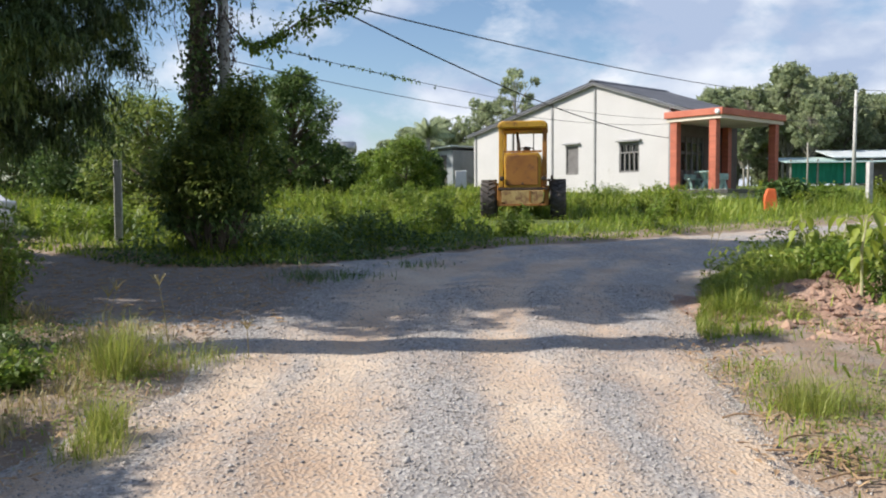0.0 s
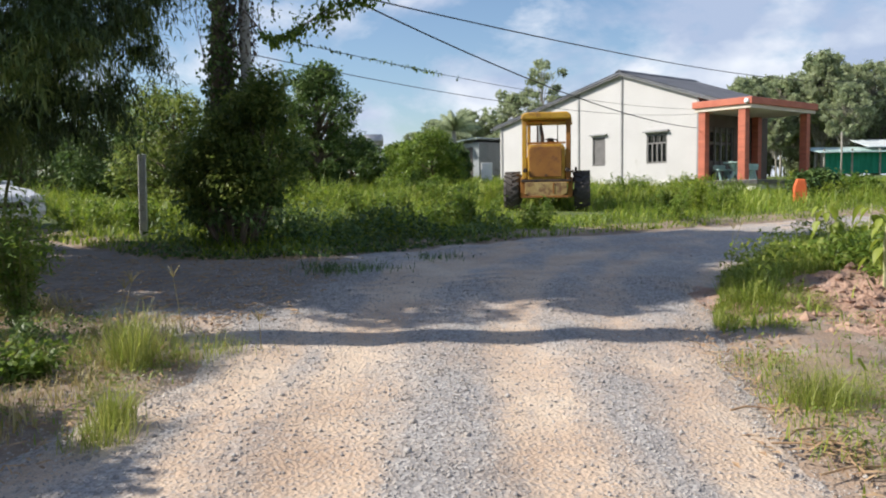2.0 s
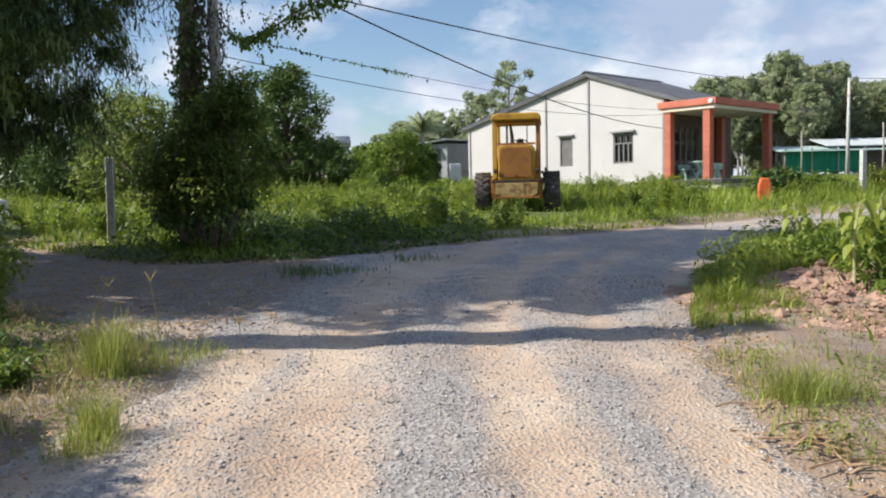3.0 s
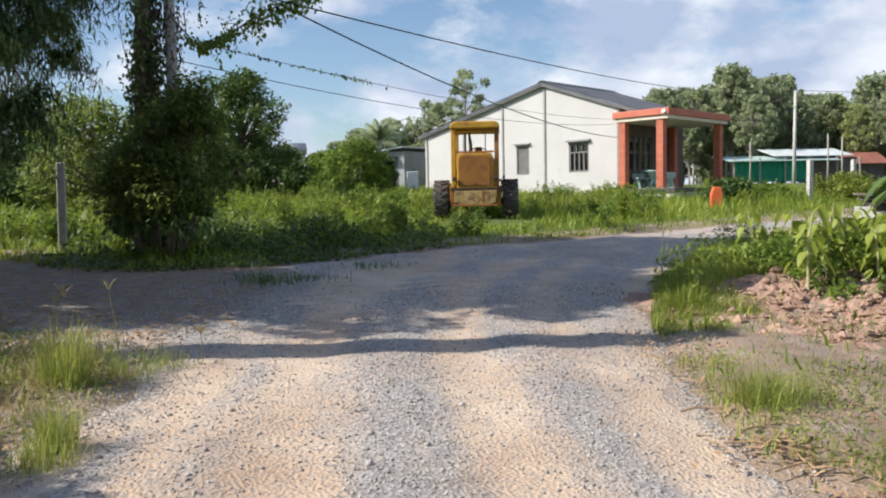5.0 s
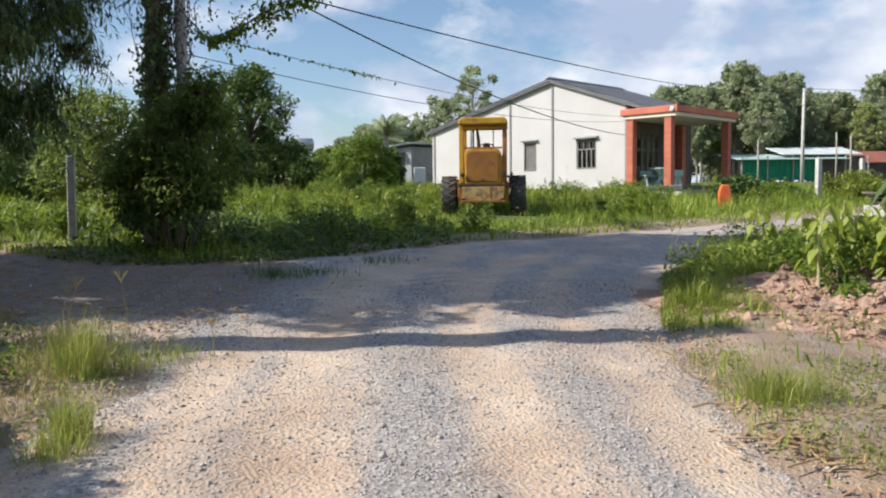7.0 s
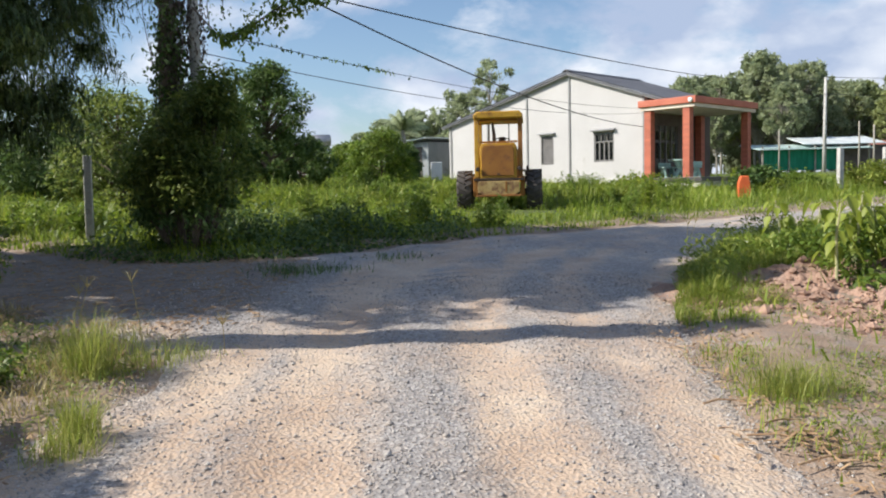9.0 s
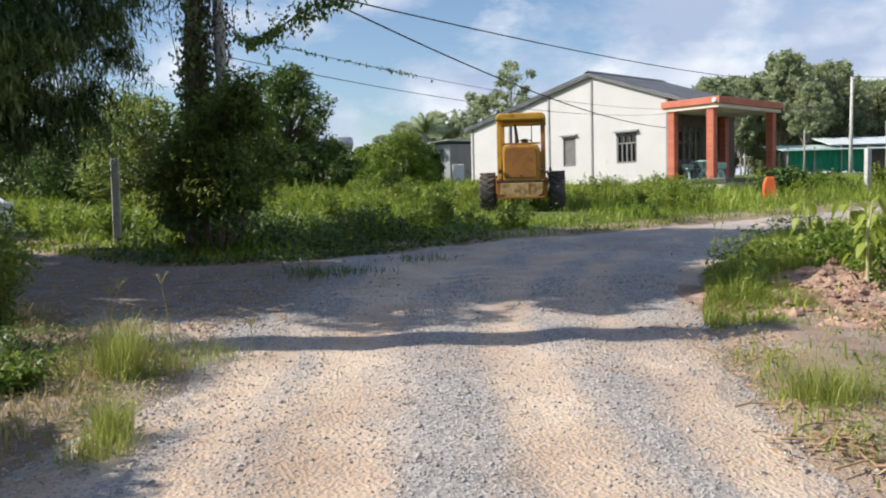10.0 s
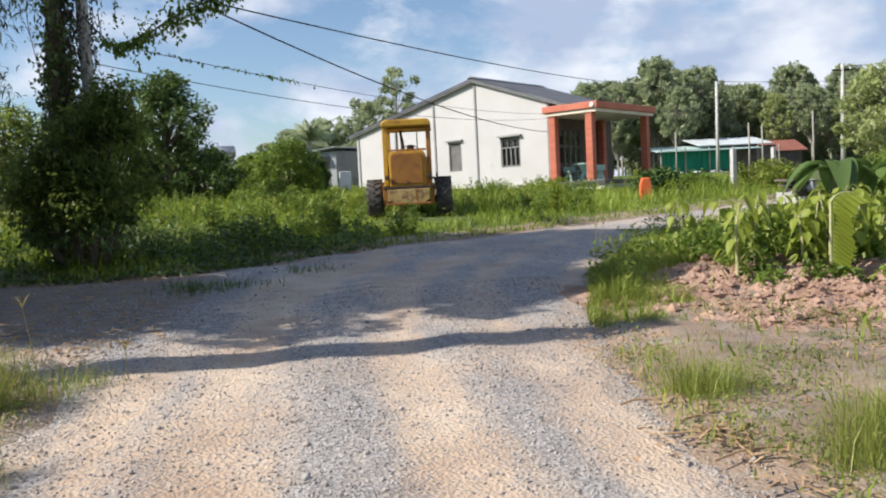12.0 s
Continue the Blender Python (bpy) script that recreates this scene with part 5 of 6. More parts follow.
tagged(blades("verge_weeds", L_WEED, P, hh, 0.004, 0.5, 82), "weedy grass on the roadside verge", "grass", kind="stuff")


def tuft(x, y, n, h, r, seed, label, material=None, width=0.0032, lean=0.62):
    g = np.random.default_rng(seed)
    c = np.stack([g.normal(0, r, n), g.normal(0, r, n), np.zeros(n)], 1)
    o = blades("grass_tuft", material or L_TUFT, c, np.full(n, h), width, lean, seed)
    o.location = (x, y, gz(x, y))
    return tagged(o, label, "grass tuft", "grass tufts", "stuff")


for i, (x, y, n, h, r) in enumerate(((-2.20, 5.30, 620, 0.42, 0.09), (-1.92, 5.5, 220, 0.24, 0.12), (-1.68, 5.75, 130, 0.16, 0.12), (-2.5, 5.4, 130, 0.22, 0.14), (-1.80, 4.15, 380, 0.28, 0.06), (-1.78, 3.9, 260, 0.2, 0.08), (-3.0, 5.35, 160, 0.26, 0.16),
                                     (2.18, 4.65, 800, 0.27, 0.11), (2.45, 4.75, 380, 0.18, 0.14), (2.62, 3.55, 1000, 0.36, 0.14), (2.35, 3.4, 420, 0.28, 0.10), (2.9, 3.9, 400, 0.24, 0.15), (2.25, 5.6, 300, 0.10, 0.16), (2.7, 5.3, 300, 0.12, 0.2))):
    tuft(x, y, n, h, r, 90 + i, "sunlit tuft of long green grass at the roadside", width=0.0018, lean=0.75)


def verge_bush(x, y, h, r, n, seed, material, label):
    """A loose leafy weed bush of thin arching stems."""
    g = np.random.default_rng(seed)
    e = thing("roadside_bush", pose(x, y, gz(x, y)), label, "bush", "roadside bushes")
    c = []
    for k in range(n):
        a, q, t = g.uniform(0, 6.28), r * math.sqrt(g.uniform(0, 1)), h * g.uniform(0.5, 1.08)
        tip = Vector((q * math.cos(a), q * math.sin(a), t))
        mid = Vector((tip.x * 0.35, tip.y * 0.35, t * 0.62))
        Build().tube([(tip.x * 0.2, tip.y * 0.2, -0.05), mid, tip], [0.007, 0.005, 0.002], 4, False).ob("stem", M_CULM, e)
        c += [tuple(mid.lerp(tip, s)) for s in g.uniform(0, 1, 38)] + [tuple(mid * s) for s in g.uniform(0.3, 1, 26)]
    leaves("foliage", material, c, 0.062, e, slim=0.42, droop=0.15, seed=seed + 1, spread=0.045)


verge_bush(-3.42, 6.1, 1.15, 0.36, 26, 400, L_WEED, "tall dark green weed bush at the roadside")
verge_bush(-4.0, 7.0, 0.95, 0.5, 30, 402, L_WEED, "tall dark green weed bush at the roadside")
verge_bush(-3.1, 5.6, 0.26, 0.30, 7, 404, L_DARK, "low weed bush at the roadside")
verge_bush(-2.75, 4.9, 0.20, 0.3, 14, 406, L_WEED, "low weed bush at the roadside")
for k, (x, y, n, h, r) in enumerate(((-1.5, 9.6, 150, 0.16, 0.2), (-1.15, 9.9, 110, 0.12, 0.22), (-1.8, 9.85, 90, 0.14, 0.16), (-0.4, 11.0, 110, 0.12, 0.25))):
    tuft(x, y, n, h, r, 120 + k, "sparse dark grass at the edge of the gravel", L_DARK, 0.005, 0.9)


# ---- more poles, posts and the cables ----
far_pole = pole(26.95, 52, 6.3, 0.13, 0.4, "grey concrete utility pole beyond the green shed")
thin_pole = pole(29.4, 42, 6.1, 0.13, 0.3, "grey concrete utility pole above the garden plants")
Build().box(-0.6, 0.6, -0.05, 0.05, 5.7, 5.8).ob("cross_arm", M_DARKIRON, thin_pole)
for k in (-0.5, 0.0, 0.5):
    Build().ring((k, 0, 5.8), False, [(0.04, 0), (0.06, 0.05), (0.04, 0.1), (0.05, 0.14)], 10).ob("insulator", M_WHITE, thin_pole)
post(14.54, 27.0, 1.55, 0.17, 0, "white concrete gate post at the roadside")
post(20.3, 34.0, 1.6, 0.18, 0.5, "white concrete gate post at the roadside")
for x, y, h in ((28.15, 50, 3.3), (25.75, 56, 3.1), (29.4, 50.5, 3.1), (31.5, 48.0, 3.8)):
    o = Build().tube([(0, 0, -0.3), (0.03, 0, h * 0.5), (0, 0, h)], [0.07, 0.06, 0.05], 8).ob("wooden_pole", M_PALEBARK, smooth=True)
    o.location = (x, y, gz(x, y))
    tagged(o, "thin grey wooden pole near the green shed", "pole", "thin poles")
cable((-3.91, 8.2, 4.95), (9.05, 31.75, 3.83), 0.54, 0.013)
cable((-3.08, 9.0, 4.18), (26.95, 52, 8.35), 0.76, 0.011)
cable((-3.37, 12.55, 4.05), (9.0, 31.7, 4.55), 0.27, 0.006)
cable((-3.37, 12.55, 3.70), (9.1, 31.8, 4.38), 0.36, 0.007)
cable((14.1, 33.2, 4.65), (26.95, 52, 7.2), 0.35, 0.014)
cable((26.95, 52, 8.3), (60.0, 50, 9.6), 0.8, 0.016)
cable((26.95, 52, 7.2), (60.0, 50, 8.0), 0.7, 0.016)
cable((29.4, 42, 7.6), (48.0, 28, 8.6), 0.5, 0.016)


# ---- creeper hanging along the cable ----
def hanging_creeper():
    g = np.random.default_rng(140)
    e = thing("creeper_branch", pose(-2.4, 11.5, 3.7), "green creeper hanging along the overhead cable", "creeper")
    line = [Vector(p) - Vector((-2.4, 11.5, 3.7)) for p in ((-3.3, 12.2, 4.3), (-2.75, 11.6, 3.72), (-2.42, 11.5, 3.76), (-2.09, 11.5, 3.98), (-1.76, 11.5, 4.18), (-1.44, 11.5, 4.28), (-1.0, 11.4, 4.50), (-0.6, 11.3, 4.75))]
    Build().tube(line, 0.012, 5, False).ob("stem", M_BARK, e)
    c = []
    for k in range(900):
        s = g.uniform(0.8, 6.99)
        i = int(s)
        p = line[i].lerp(line[i + 1], s - i)
        thick = 0.04 if s < 2.5 else 0.10
        c.append((p.x + g.normal(0, thick), p.y + g.normal(0, 0.08), p.z + g.normal(0.0, thick)))
    for k in range(9):
        x = g.uniform(-1.2, 1.3)
        z0 = float(np.interp(x, [q.x for q in line], [q.z for q in line]))
        for q in np.linspace(0, g.uniform(0.15, 0.42), 16):
            c.append((x + g.normal(0, 0.03), g.normal(0, 0.04), z0 - q))
    leaves("leaf_mass", L_WEED, c, 0.075, e, slim=0.7, droop=0.8, seed=141)
    return e


hanging_creeper()


# ---- the soil bank and its plants ----
def bank_z(x, y):
    d = ((x - 5.1) / 2.6) ** 2 + ((y - 7.6) / 1.9) ** 2
    up = 0.05 * min(1.0, 1.9 * (1 - d)) if d < 1 else -0.12 * min(1, d - 1)
    rough = 0.10 * noise.noise((x * 2.6, y * 2.6, 2)) + 0.07 * noise.noise((x * 5.5, y * 5.5, 9)) + 0.035 * noise.noise((x * 13, y * 13, 9))
    return gz(x, y) + 0.02 + up + rough * max(0.0, min(1.0, 1.6 - d))


def clods():
    g = np.random.default_rng(150)
    v, f = [], []
    for k in range(2600):
        while True:
            x, y = g.normal(4.6, 1.2), g.normal(7.1, 0.7)
            if x > 2.7 and y > 5.7:
                break
        r = abs(g.normal(0, 0.020)) + 0.006 + (0.03 if k % 40 == 0 else 0)
        z = bank_z(x, y) + r * 0.2
        a = g.uniform(0, 6.28)
        ring = [(x + r * math.cos(a + i * 1.2566) * g.uniform(0.7, 1.2), y + r * math.sin(a + i * 1.2566) * g.uniform(0.7, 1.2), z + g.uniform(-0.3, 0.3) * r) for i in range(5)]
        n = len(v)
        v += ring + [(x, y, z + r * 0.8), (x, y, z - r)]
        for i in range(5):
            f += [(n + i, n + (i + 1) % 5, n + 5), (n + (i + 1) % 5, n + i, n + 6)]
    me = bpy.data.meshes.new("soil_clods")
    me.from_pydata(v, [], f)
    me.materials.append(M_SOIL)
    tagged(new("soil_clods", me), "loose reddish clods on the dug soil bank", "soil", kind="stuff")


clods()


def soil_bank():
    xs, ys = np.arange(2.4, 8.21, 0.055), np.arange(5.3, 10.01, 0.055)
    vs = [(x, y, bank_z(x, y)) for y in ys for x in xs]
    n = len(xs)
    fs = [(j * n + i, j * n + i + 1, j * n + n + i + 1, j * n + n + i) for j in range(len(ys) - 1) for i in range(n - 1)]
    tagged(Build().add(vs, fs).ob("soil_bank", M_SOIL, smooth=True), "dug bank of bare reddish soil beside the road", "soil", kind="structure")


soil_bank()


def stalk_plant(x, y, h, seed, name="young_crop_plant", label="young yellow-green crop plant with broad drooping leaves on the soil bank"):
    g = np.random.default_rng(seed)
    e = thing(name, pose(x, y, gz(x, y), 0, 0, g.uniform(0, 360)), label, "plant", "crop plants")
    Build().tube([(0, 0, -0.1), (g.normal(0, 0.02), g.normal(0, 0.02), h * 0.6), (g.normal(0, 0.03), g.normal(0, 0.03), h)], [0.016, 0.013, 0.006], 6).ob("stem", M_STALK, e)
    for k in range(15):
        z0 = h * (0.30 + 0.046 * k)
        a = k * 2.4 + g.uniform(-0.4, 0.4)
        L, w = g.uniform(0.13, 0.21), g.uniform(0.035, 0.062)
        d, q = Vector((math.cos(a), math.sin(a), 0)), Vector((-math.sin(a), math.cos(a), 0))
        out, rise, sag = g.uniform(0.05, 0.16), g.uniform(0.02, 0.10), g.uniform(0.7, 1.25)
        vs = []
        for i, s in enumerate(np.linspace(0, 1, 6)):
            p = Vector((0, 0, z0 + rise)) + d * (out + L * 0.55 * s) + Vector((0, 0, -L * sag * s * (0.4 + 0.6 * s)))
            ww = w * math.sin(math.pi * (0.10 + 0.88 * s ** 0.8))
            vs += [p - q * ww + d * ww * 0.3, p - Vector((0, 0, ww * 0.3)), p + q * ww + d * ww * 0.3]
        b = Build().add(vs, [(i * 3 + j, i * 3 + j + 1, i * 3 + j + 4, i * 3 + j + 3) for i in range(5) for j in range(2)])
        b.tube([(0, 0, z0), tuple(d * out + Vector((0, 0, z0 + rise)))], 0.004, 4, False)
        b.ob("leaf", L_CROP, e, smooth=True)
    return e


g0 = np.random.default_rng(160)
for k in range(88):
    x, y = g0.uniform(4.35, 8.6), g0.uniform(7.4, 9.9)
    if math.hypot(x - 5.1, y - 7.4) > 0.35:
        stalk_plant(x, y, g0.uniform(0.55, 0.88), 170 + k)
stalk_plant(4.05, 7.6, 0.86, 165)
# leafy undergrowth between the crop plants
P = np.stack([g0.uniform(4.1, 9.0, 17000), g0.uniform(7.2, 10.2, 17000), np.zeros(17000)], 1)
P = P[np.array([noise.noise((p[0] * 1.6, p[1] * 1.6, 71)) > -0.05 - 0.3 * (p[1] - 7.6) for p in P])]
P[:, 2] = np.array([bank_z(p[0], p[1]) for p in P]) + g0.uniform(0.0, 0.42, len(P)) * np.clip((P[:, 1] - 7.2) / 0.8, 0.25, 1)
tagged(leaves("crop_undergrowth", L_WEED, P, 0.085, slim=0.55, droop=0.3, seed=161), "leafy green undergrowth between the crop plants", "weeds", kind="stuff")


def big_leaf(parent, base, a, L, w, rise, material, fall=None, reach=0.8):
    d, q = Vector((math.cos(a), math.sin(a), 0)), Vector((-math.sin(a), math.cos(a), 0))
    vs = []
    for s in np.linspace(0, 1, 10):
        p = Vector(base) + d * (L * s * reach) + Vector((0, 0, L * (rise * s - (rise + 0.35 if fall is None else fall) * s * s)))
        ww = w * math.sin(math.pi * (0.08 + 0.9 * s)) ** 0.7
        vs += [p - q * ww + Vector((0, 0, ww * 0.35)), p, p + q * ww + Vector((0, 0, ww * 0.35))]
    Build().add(vs, [(i * 3 + j, i * 3 + j + 1, i * 3 + j + 4, i * 3 + j + 3) for i in range(9) for j in range(2)]).ob("leaf", material, parent, smooth=True)


def banana(x, y, h, seed, n=8, L=1.5):
    g = np.random.default_rng(seed)
    e = thing("banana_plant", pose(x, y, gz(x, y)), "low green banana plant with broad arching leaves", "plant")
    Build().tube([(0, 0, -0.1), (0, 0, h)], [0.10, 0.06], 10).ob("stem", M_CULM, e, smooth=True)
    for k in range(n):
        big_leaf(e, (0, 0, h), k * 2.4 + g.uniform(-0.3, 0.3), L * g.uniform(0.7, 1.1), 0.20, g.uniform(0.4, 1.0), L_DARK)


banana(10.2, 12.9, 1.0, 201, 9, 1.3)
banana(9.1, 13.4, 1.05, 204, 10, 1.25)
banana(9.9, 11.4, 0.5, 203, 8, 1.3)


def upright_leaf_plant(x, y, h):
    """A young banana plant: one tall leaf with a pale midrib, its blade folded over and hanging to one side."""
    e = thing("banana_plant", pose(x, y, bank_z(x, y) - 0.05), "young banana plant with one tall bright folded leaf", "plant")
    line = [Vector((0.03 * s + (0.32 * max(0.0, s - 0.78) ** 1.3 * 6 if s > 0.78 else 0), 0.02 * s, h * (s - (1.9 * (s - 0.8) ** 2 * 2 if s > 0.8 else 0)))) for s in np.linspace(0, 1, 44)]
    Build().tube(line, [0.026 - 0.018 * s for s in np.linspace(0, 1, 44)], 8).ob("midrib", M_STALK, e, "pale green midrib", smooth=True)
    vs = []
    n = len(line)
    for i in range(8, n):
        s = (i - 8) / (n - 9)
        w = 0.34 * math.sin(math.pi * (0.10 + 0.80 * s)) ** 0.6 * (1 + 0.22 * noise.noise((s * 9, 3.1, 0)) - (0.3 if i % 9 == 2 else 0))
        for j in range(6):
            u = j / 5
            vs.append(line[i] + Vector((w * u * (1 - 0.25 * s), 0.05 * math.sin(9 * s + 3 * u) + 0.10 * u + (0.014 if i % 2 else -0.014) * min(1.0, 3 * u), -0.35 * w * u * u + 0.02 * math.sin(23 * s))))
    fs = [(i * 6 + j, i * 6 + j + 1, i * 6 + j + 7, i * 6 + j + 6) for i in range(n - 9) for j in range(5)]
    Build().add(vs, fs).ob("leaf_blade", L_WEED, e)
    vs = []
    for i in range(8, n):
        s = (i - 8) / (n - 9)
        w = 0.24 * math.sin(math.pi * (0.10 + 0.80 * s)) ** 0.6 * (1 + 0.3 * noise.noise((s * 11, 7.3, 0)))
        vs += [line[i] + Vector((w * u * 0.7, -0.03 - 0.10 * u + (0.014 if i % 2 else -0.014) * min(1.0, 3 * u), -0.75 * w * u)) for u in (0, 0.35, 0.7, 1)]
    fs = [(i * 4 + j, i * 4 + j + 1, i * 4 + j + 5, i * 4 + j + 4) for i in range(n - 9) for j in range(3)]
    Build().add(vs, fs).ob("leaf_blade", L_CROP, e)


upright_leaf_plant(5.0, 7.5, 1.02)


def junk_pile(x, y):
    """Old boards and broken blocks stacked at the roadside."""
    e = thing("junk_pile", pose(x, y, gz(x, y), 0, 0, 15), "pile of grey broken blocks under a dark board", "junk pile")
    g = np.random.default_rng(420)
    for k in range(16):
        w, d, h = g.uniform(0.10, 0.24), g.uniform(0.10, 0.2), g.uniform(0.08, 0.17)
        o = Build().box(-w, w, -d, d, -h, h).ob("block", M_CONCRETE if k % 3 else M_DARKIRON, e, bevel=0.02)
        o.matrix_local = pose(g.uniform(-0.42, 0.42), g.uniform(-0.25, 0.25), 0.12 + 0.40 * (k % 4) / 3.0, g.normal(0, 12), g.normal(0, 12), g.uniform(0, 180))
    for k, (bx, bz, tilt) in enumerate(((-0.10, 0.66, 3), (0.05, 0.60, -4))):
        o = Build().box(-0.50, 0.42, -0.30, 0.30, 0.0, 0.05).ob("board", M_SHEDWALL, e, bevel=0.008)
        o.matrix_local = pose(bx, 0.04 * k, bz, 2, tilt, 8 * k)


junk_pile(11.95, 18.85)
make_tree("tree", "tall sunlit yellow-green tree beside the garden", pose(26.6, 34, gz(26.6, 34)), 5.2, 2.2, 0.15, 60, 11000, 0.17, L_FARHAZE_LIT, M_BARK, 0.1, 219, clump_r=0.22, far=True)
make_tree("tree", "tall sunlit yellow-green tree beside the garden", pose(30.5, 37, gz(30.5, 37)), 6.2, 2.6, 0.15, 60, 11000, 0.18, L_FARHAZE_LIT, M_BARK, 0.12, 220, clump_r=0.22, far=True)
for i, (x, y, h, r, sd) in enumerate(((11.5, 16.2, 0.9, 0.9, 211), (13.5, 17.0, 1.3, 1.2, 212), (12.0, 13.5, 1.3, 1.2, 213), (17.0, 21.0, 1.6, 1.4, 214), (17, 29, 0.9, 1.4, 215), (12.8, 26.5, 0.6, 1.0, 216), (22, 26, 2.4, 2.0, 217), (10.5, 11.0, 1.2, 1.0, 218))):
    make_tree("shrub", "bright leafy garden shrub beside the road", pose(x, y, gz(x, y)), h, r, 0.02, 26, 4500, 0.13, L_WEED if i % 2 else L_BRIGHT, M_BARK, 0.04, sd, "garden shrubs")


# ---- grass on the bank, stones, litter ----
P, D = scatter(228, 16000, 2.0, 3.7, 6.3, 9.0, lambda x, y, d, u: ~beyond(x, y) & (d > 0.02) & (d < 1.0) & (u < 0.95))
P = P[((P[:, 0] - 2.8) / 0.75) ** 2 + ((P[:, 1] - 7.45) / 0.95) ** 2 + swell(P, 2.4, 33, 0, 0.9) < 0.85]
tagged(blades("bank_end_grass", L_BRIGHT, P, 0.25 * np.clip(swell(P, 2.2, 35, 0.8, 1.1), 0.2, 1.5) * np.clip((P[:, 1] - 6.35) / 1.0, 0.15, 1), 0.0030, 0.9, 229), "thick grass hanging over the bank's road end", "grass", kind="stuff")
P, D = scatter(220, 60000, 2.3, 6.6, 7.6, 14.5, lambda x, y, d, u: ~beyond(x, y) & (d > 0.05) & (d < 2.6) & (x > 1.4) & (u < 0.85) & ((((x - 4.9) / 2.0) ** 2 + ((y - 7.3) / 1.5) ** 2) > 1))
hh = np.clip(0.18 + 0.22 * D, 0.1, 0.46) * np.array([0.7 + 1.1 * noise.noise((p[0] * 1.1, p[1] * 1.1, 17)) for p in P])
tagged(blades("bank_grass", L_BRIGHT, P, np.maximum(hh, 0.02), 0.0045, 0.7, 221), "thick bright grass along the road's edge", "grass", kind="stuff")
P, D = scatter(222, 42000, 1.7, 5.2, 2.6, 6.8, lambda x, y, d, u: ~beyond(x, y) & (d > 0.25) & (x > 1.4) & (u < 0.30))
P[:, 2] += 0.04 + np.random.default_rng(223).uniform(0, 0.08, len(P))
keep = np.array([noise.noise((p[0] * 1.3, p[1] * 1.3, 21)) + 0.5 * noise.noise((p[0] * 4.5, p[1] * 4.5, 22)) > 0.0 for p in P])
tagged(leaves("low_weeds", L_THICKET, P[keep], 0.03, slim=0.5, droop=0.1, seed=224), "low creeping green weeds on the verge", "weeds", kind="stuff")
P, D = scatter(225, 26000, -6.5, -1.5, 2.4, 8.2, lambda x, y, d, u: ~beyond(x, y) & (d > 0.25) & (u < 0.75))
P[:, 2] += 0.03 + np.random.default_rng(226).uniform(0, 0.10, len(P)) * np.clip(D, 0.2, 1.0)
keep = np.array([noise.noise((p[0] * 1.2, p[1] * 1.2, 25)) > -0.12 - 0.2 * (p[0] < -2.8) for p in P])
tagged(leaves("roadside_weeds", L_THICKET, P[keep], 0.032, slim=0.5, droop=0.2, seed=227), "straggling weeds on the dark verge", "weeds", kind="stuff")


def stones(name, seed, n, x0, x1, y0, y1, size, test, label):
    g = np.random.default_rng(seed)
    x, y = g.uniform(x0, x1, n), y0 + (y1 - y0) * g.uniform(0, 1, n) ** 1.3
    d = road_distance(x, y)
    tr = np.array([track(a, b, c) for a, b, c in zip(x, y, d)])
    ok = test(d) & (g.uniform(0, 1, n) < np.clip(1.1 - 0.9 * tr, 0.12, 1)) 
    x, y, d, tr = x[ok], y[ok], d[ok], tr[ok]
    k = len(x)
    z = np.array([gz(a, b) for a, b in zip(x, y)]) + np.array([0.012 + 0.02 * noise.noise((a * 1.5, b * 0.7, 1)) + 0.008 * noise.noise((a * 6, b * 6, 1)) for a, b in zip(x, y)]) - 0.022 * np.clip(tr, 0, 1.4)
    r = size * np.exp(g.normal(0, 0.45, k))
    base = np.array([(1, 0, 0), (0.2, 0.95, 0.1), (-0.9, 0.35, -0.1), (-0.5, -0.8, 0.15), (0.55, -0.8, 0), (0, 0, 0.75), (0.1, 0, -0.6)])
    a = g.uniform(0, 6.28, k)
    c, s = np.cos(a)[:, None], np.sin(a)[:, None]
    q = base[None] * g.uniform(0.65, 1.3, (k, 7, 3)) * r[:, None, None]
    v = np.stack([q[..., 0] * c - q[..., 1] * s + x[:, None], q[..., 0] * s + q[..., 1] * c + y[:, None], q[..., 2] + (z + r * 0.15)[:, None]], 2).reshape(-1, 3)
    tri = np.array([(0, 1, 5), (1, 2, 5), (2, 3, 5), (3, 4, 5), (4, 0, 5), (1, 0, 6), (2, 1, 6), (3, 2, 6), (4, 3, 6), (0, 4, 6)])
    f = (tri[None] + (np.arange(k) * 7)[:, None, None]).reshape(-1, 3)
    me = bpy.data.meshes.new(name)
    me.vertices.add(len(v))
    me.vertices.foreach_set("co", v.astype(np.float32).ravel())
    me.loops.add(len(f) * 3)
    me.loops.foreach_set("vertex_index", f.ravel().astype(np.int32))
    me.polygons.add(len(f))
    me.polygons.foreach_set("loop_start", np.arange(0, len(f) * 3, 3, dtype=np.int32))
    me.update(calc_edges=True)
    me.materials.append(M_PEBBLE)
    tagged(new(name, me), label, "gravel", kind="stuff")


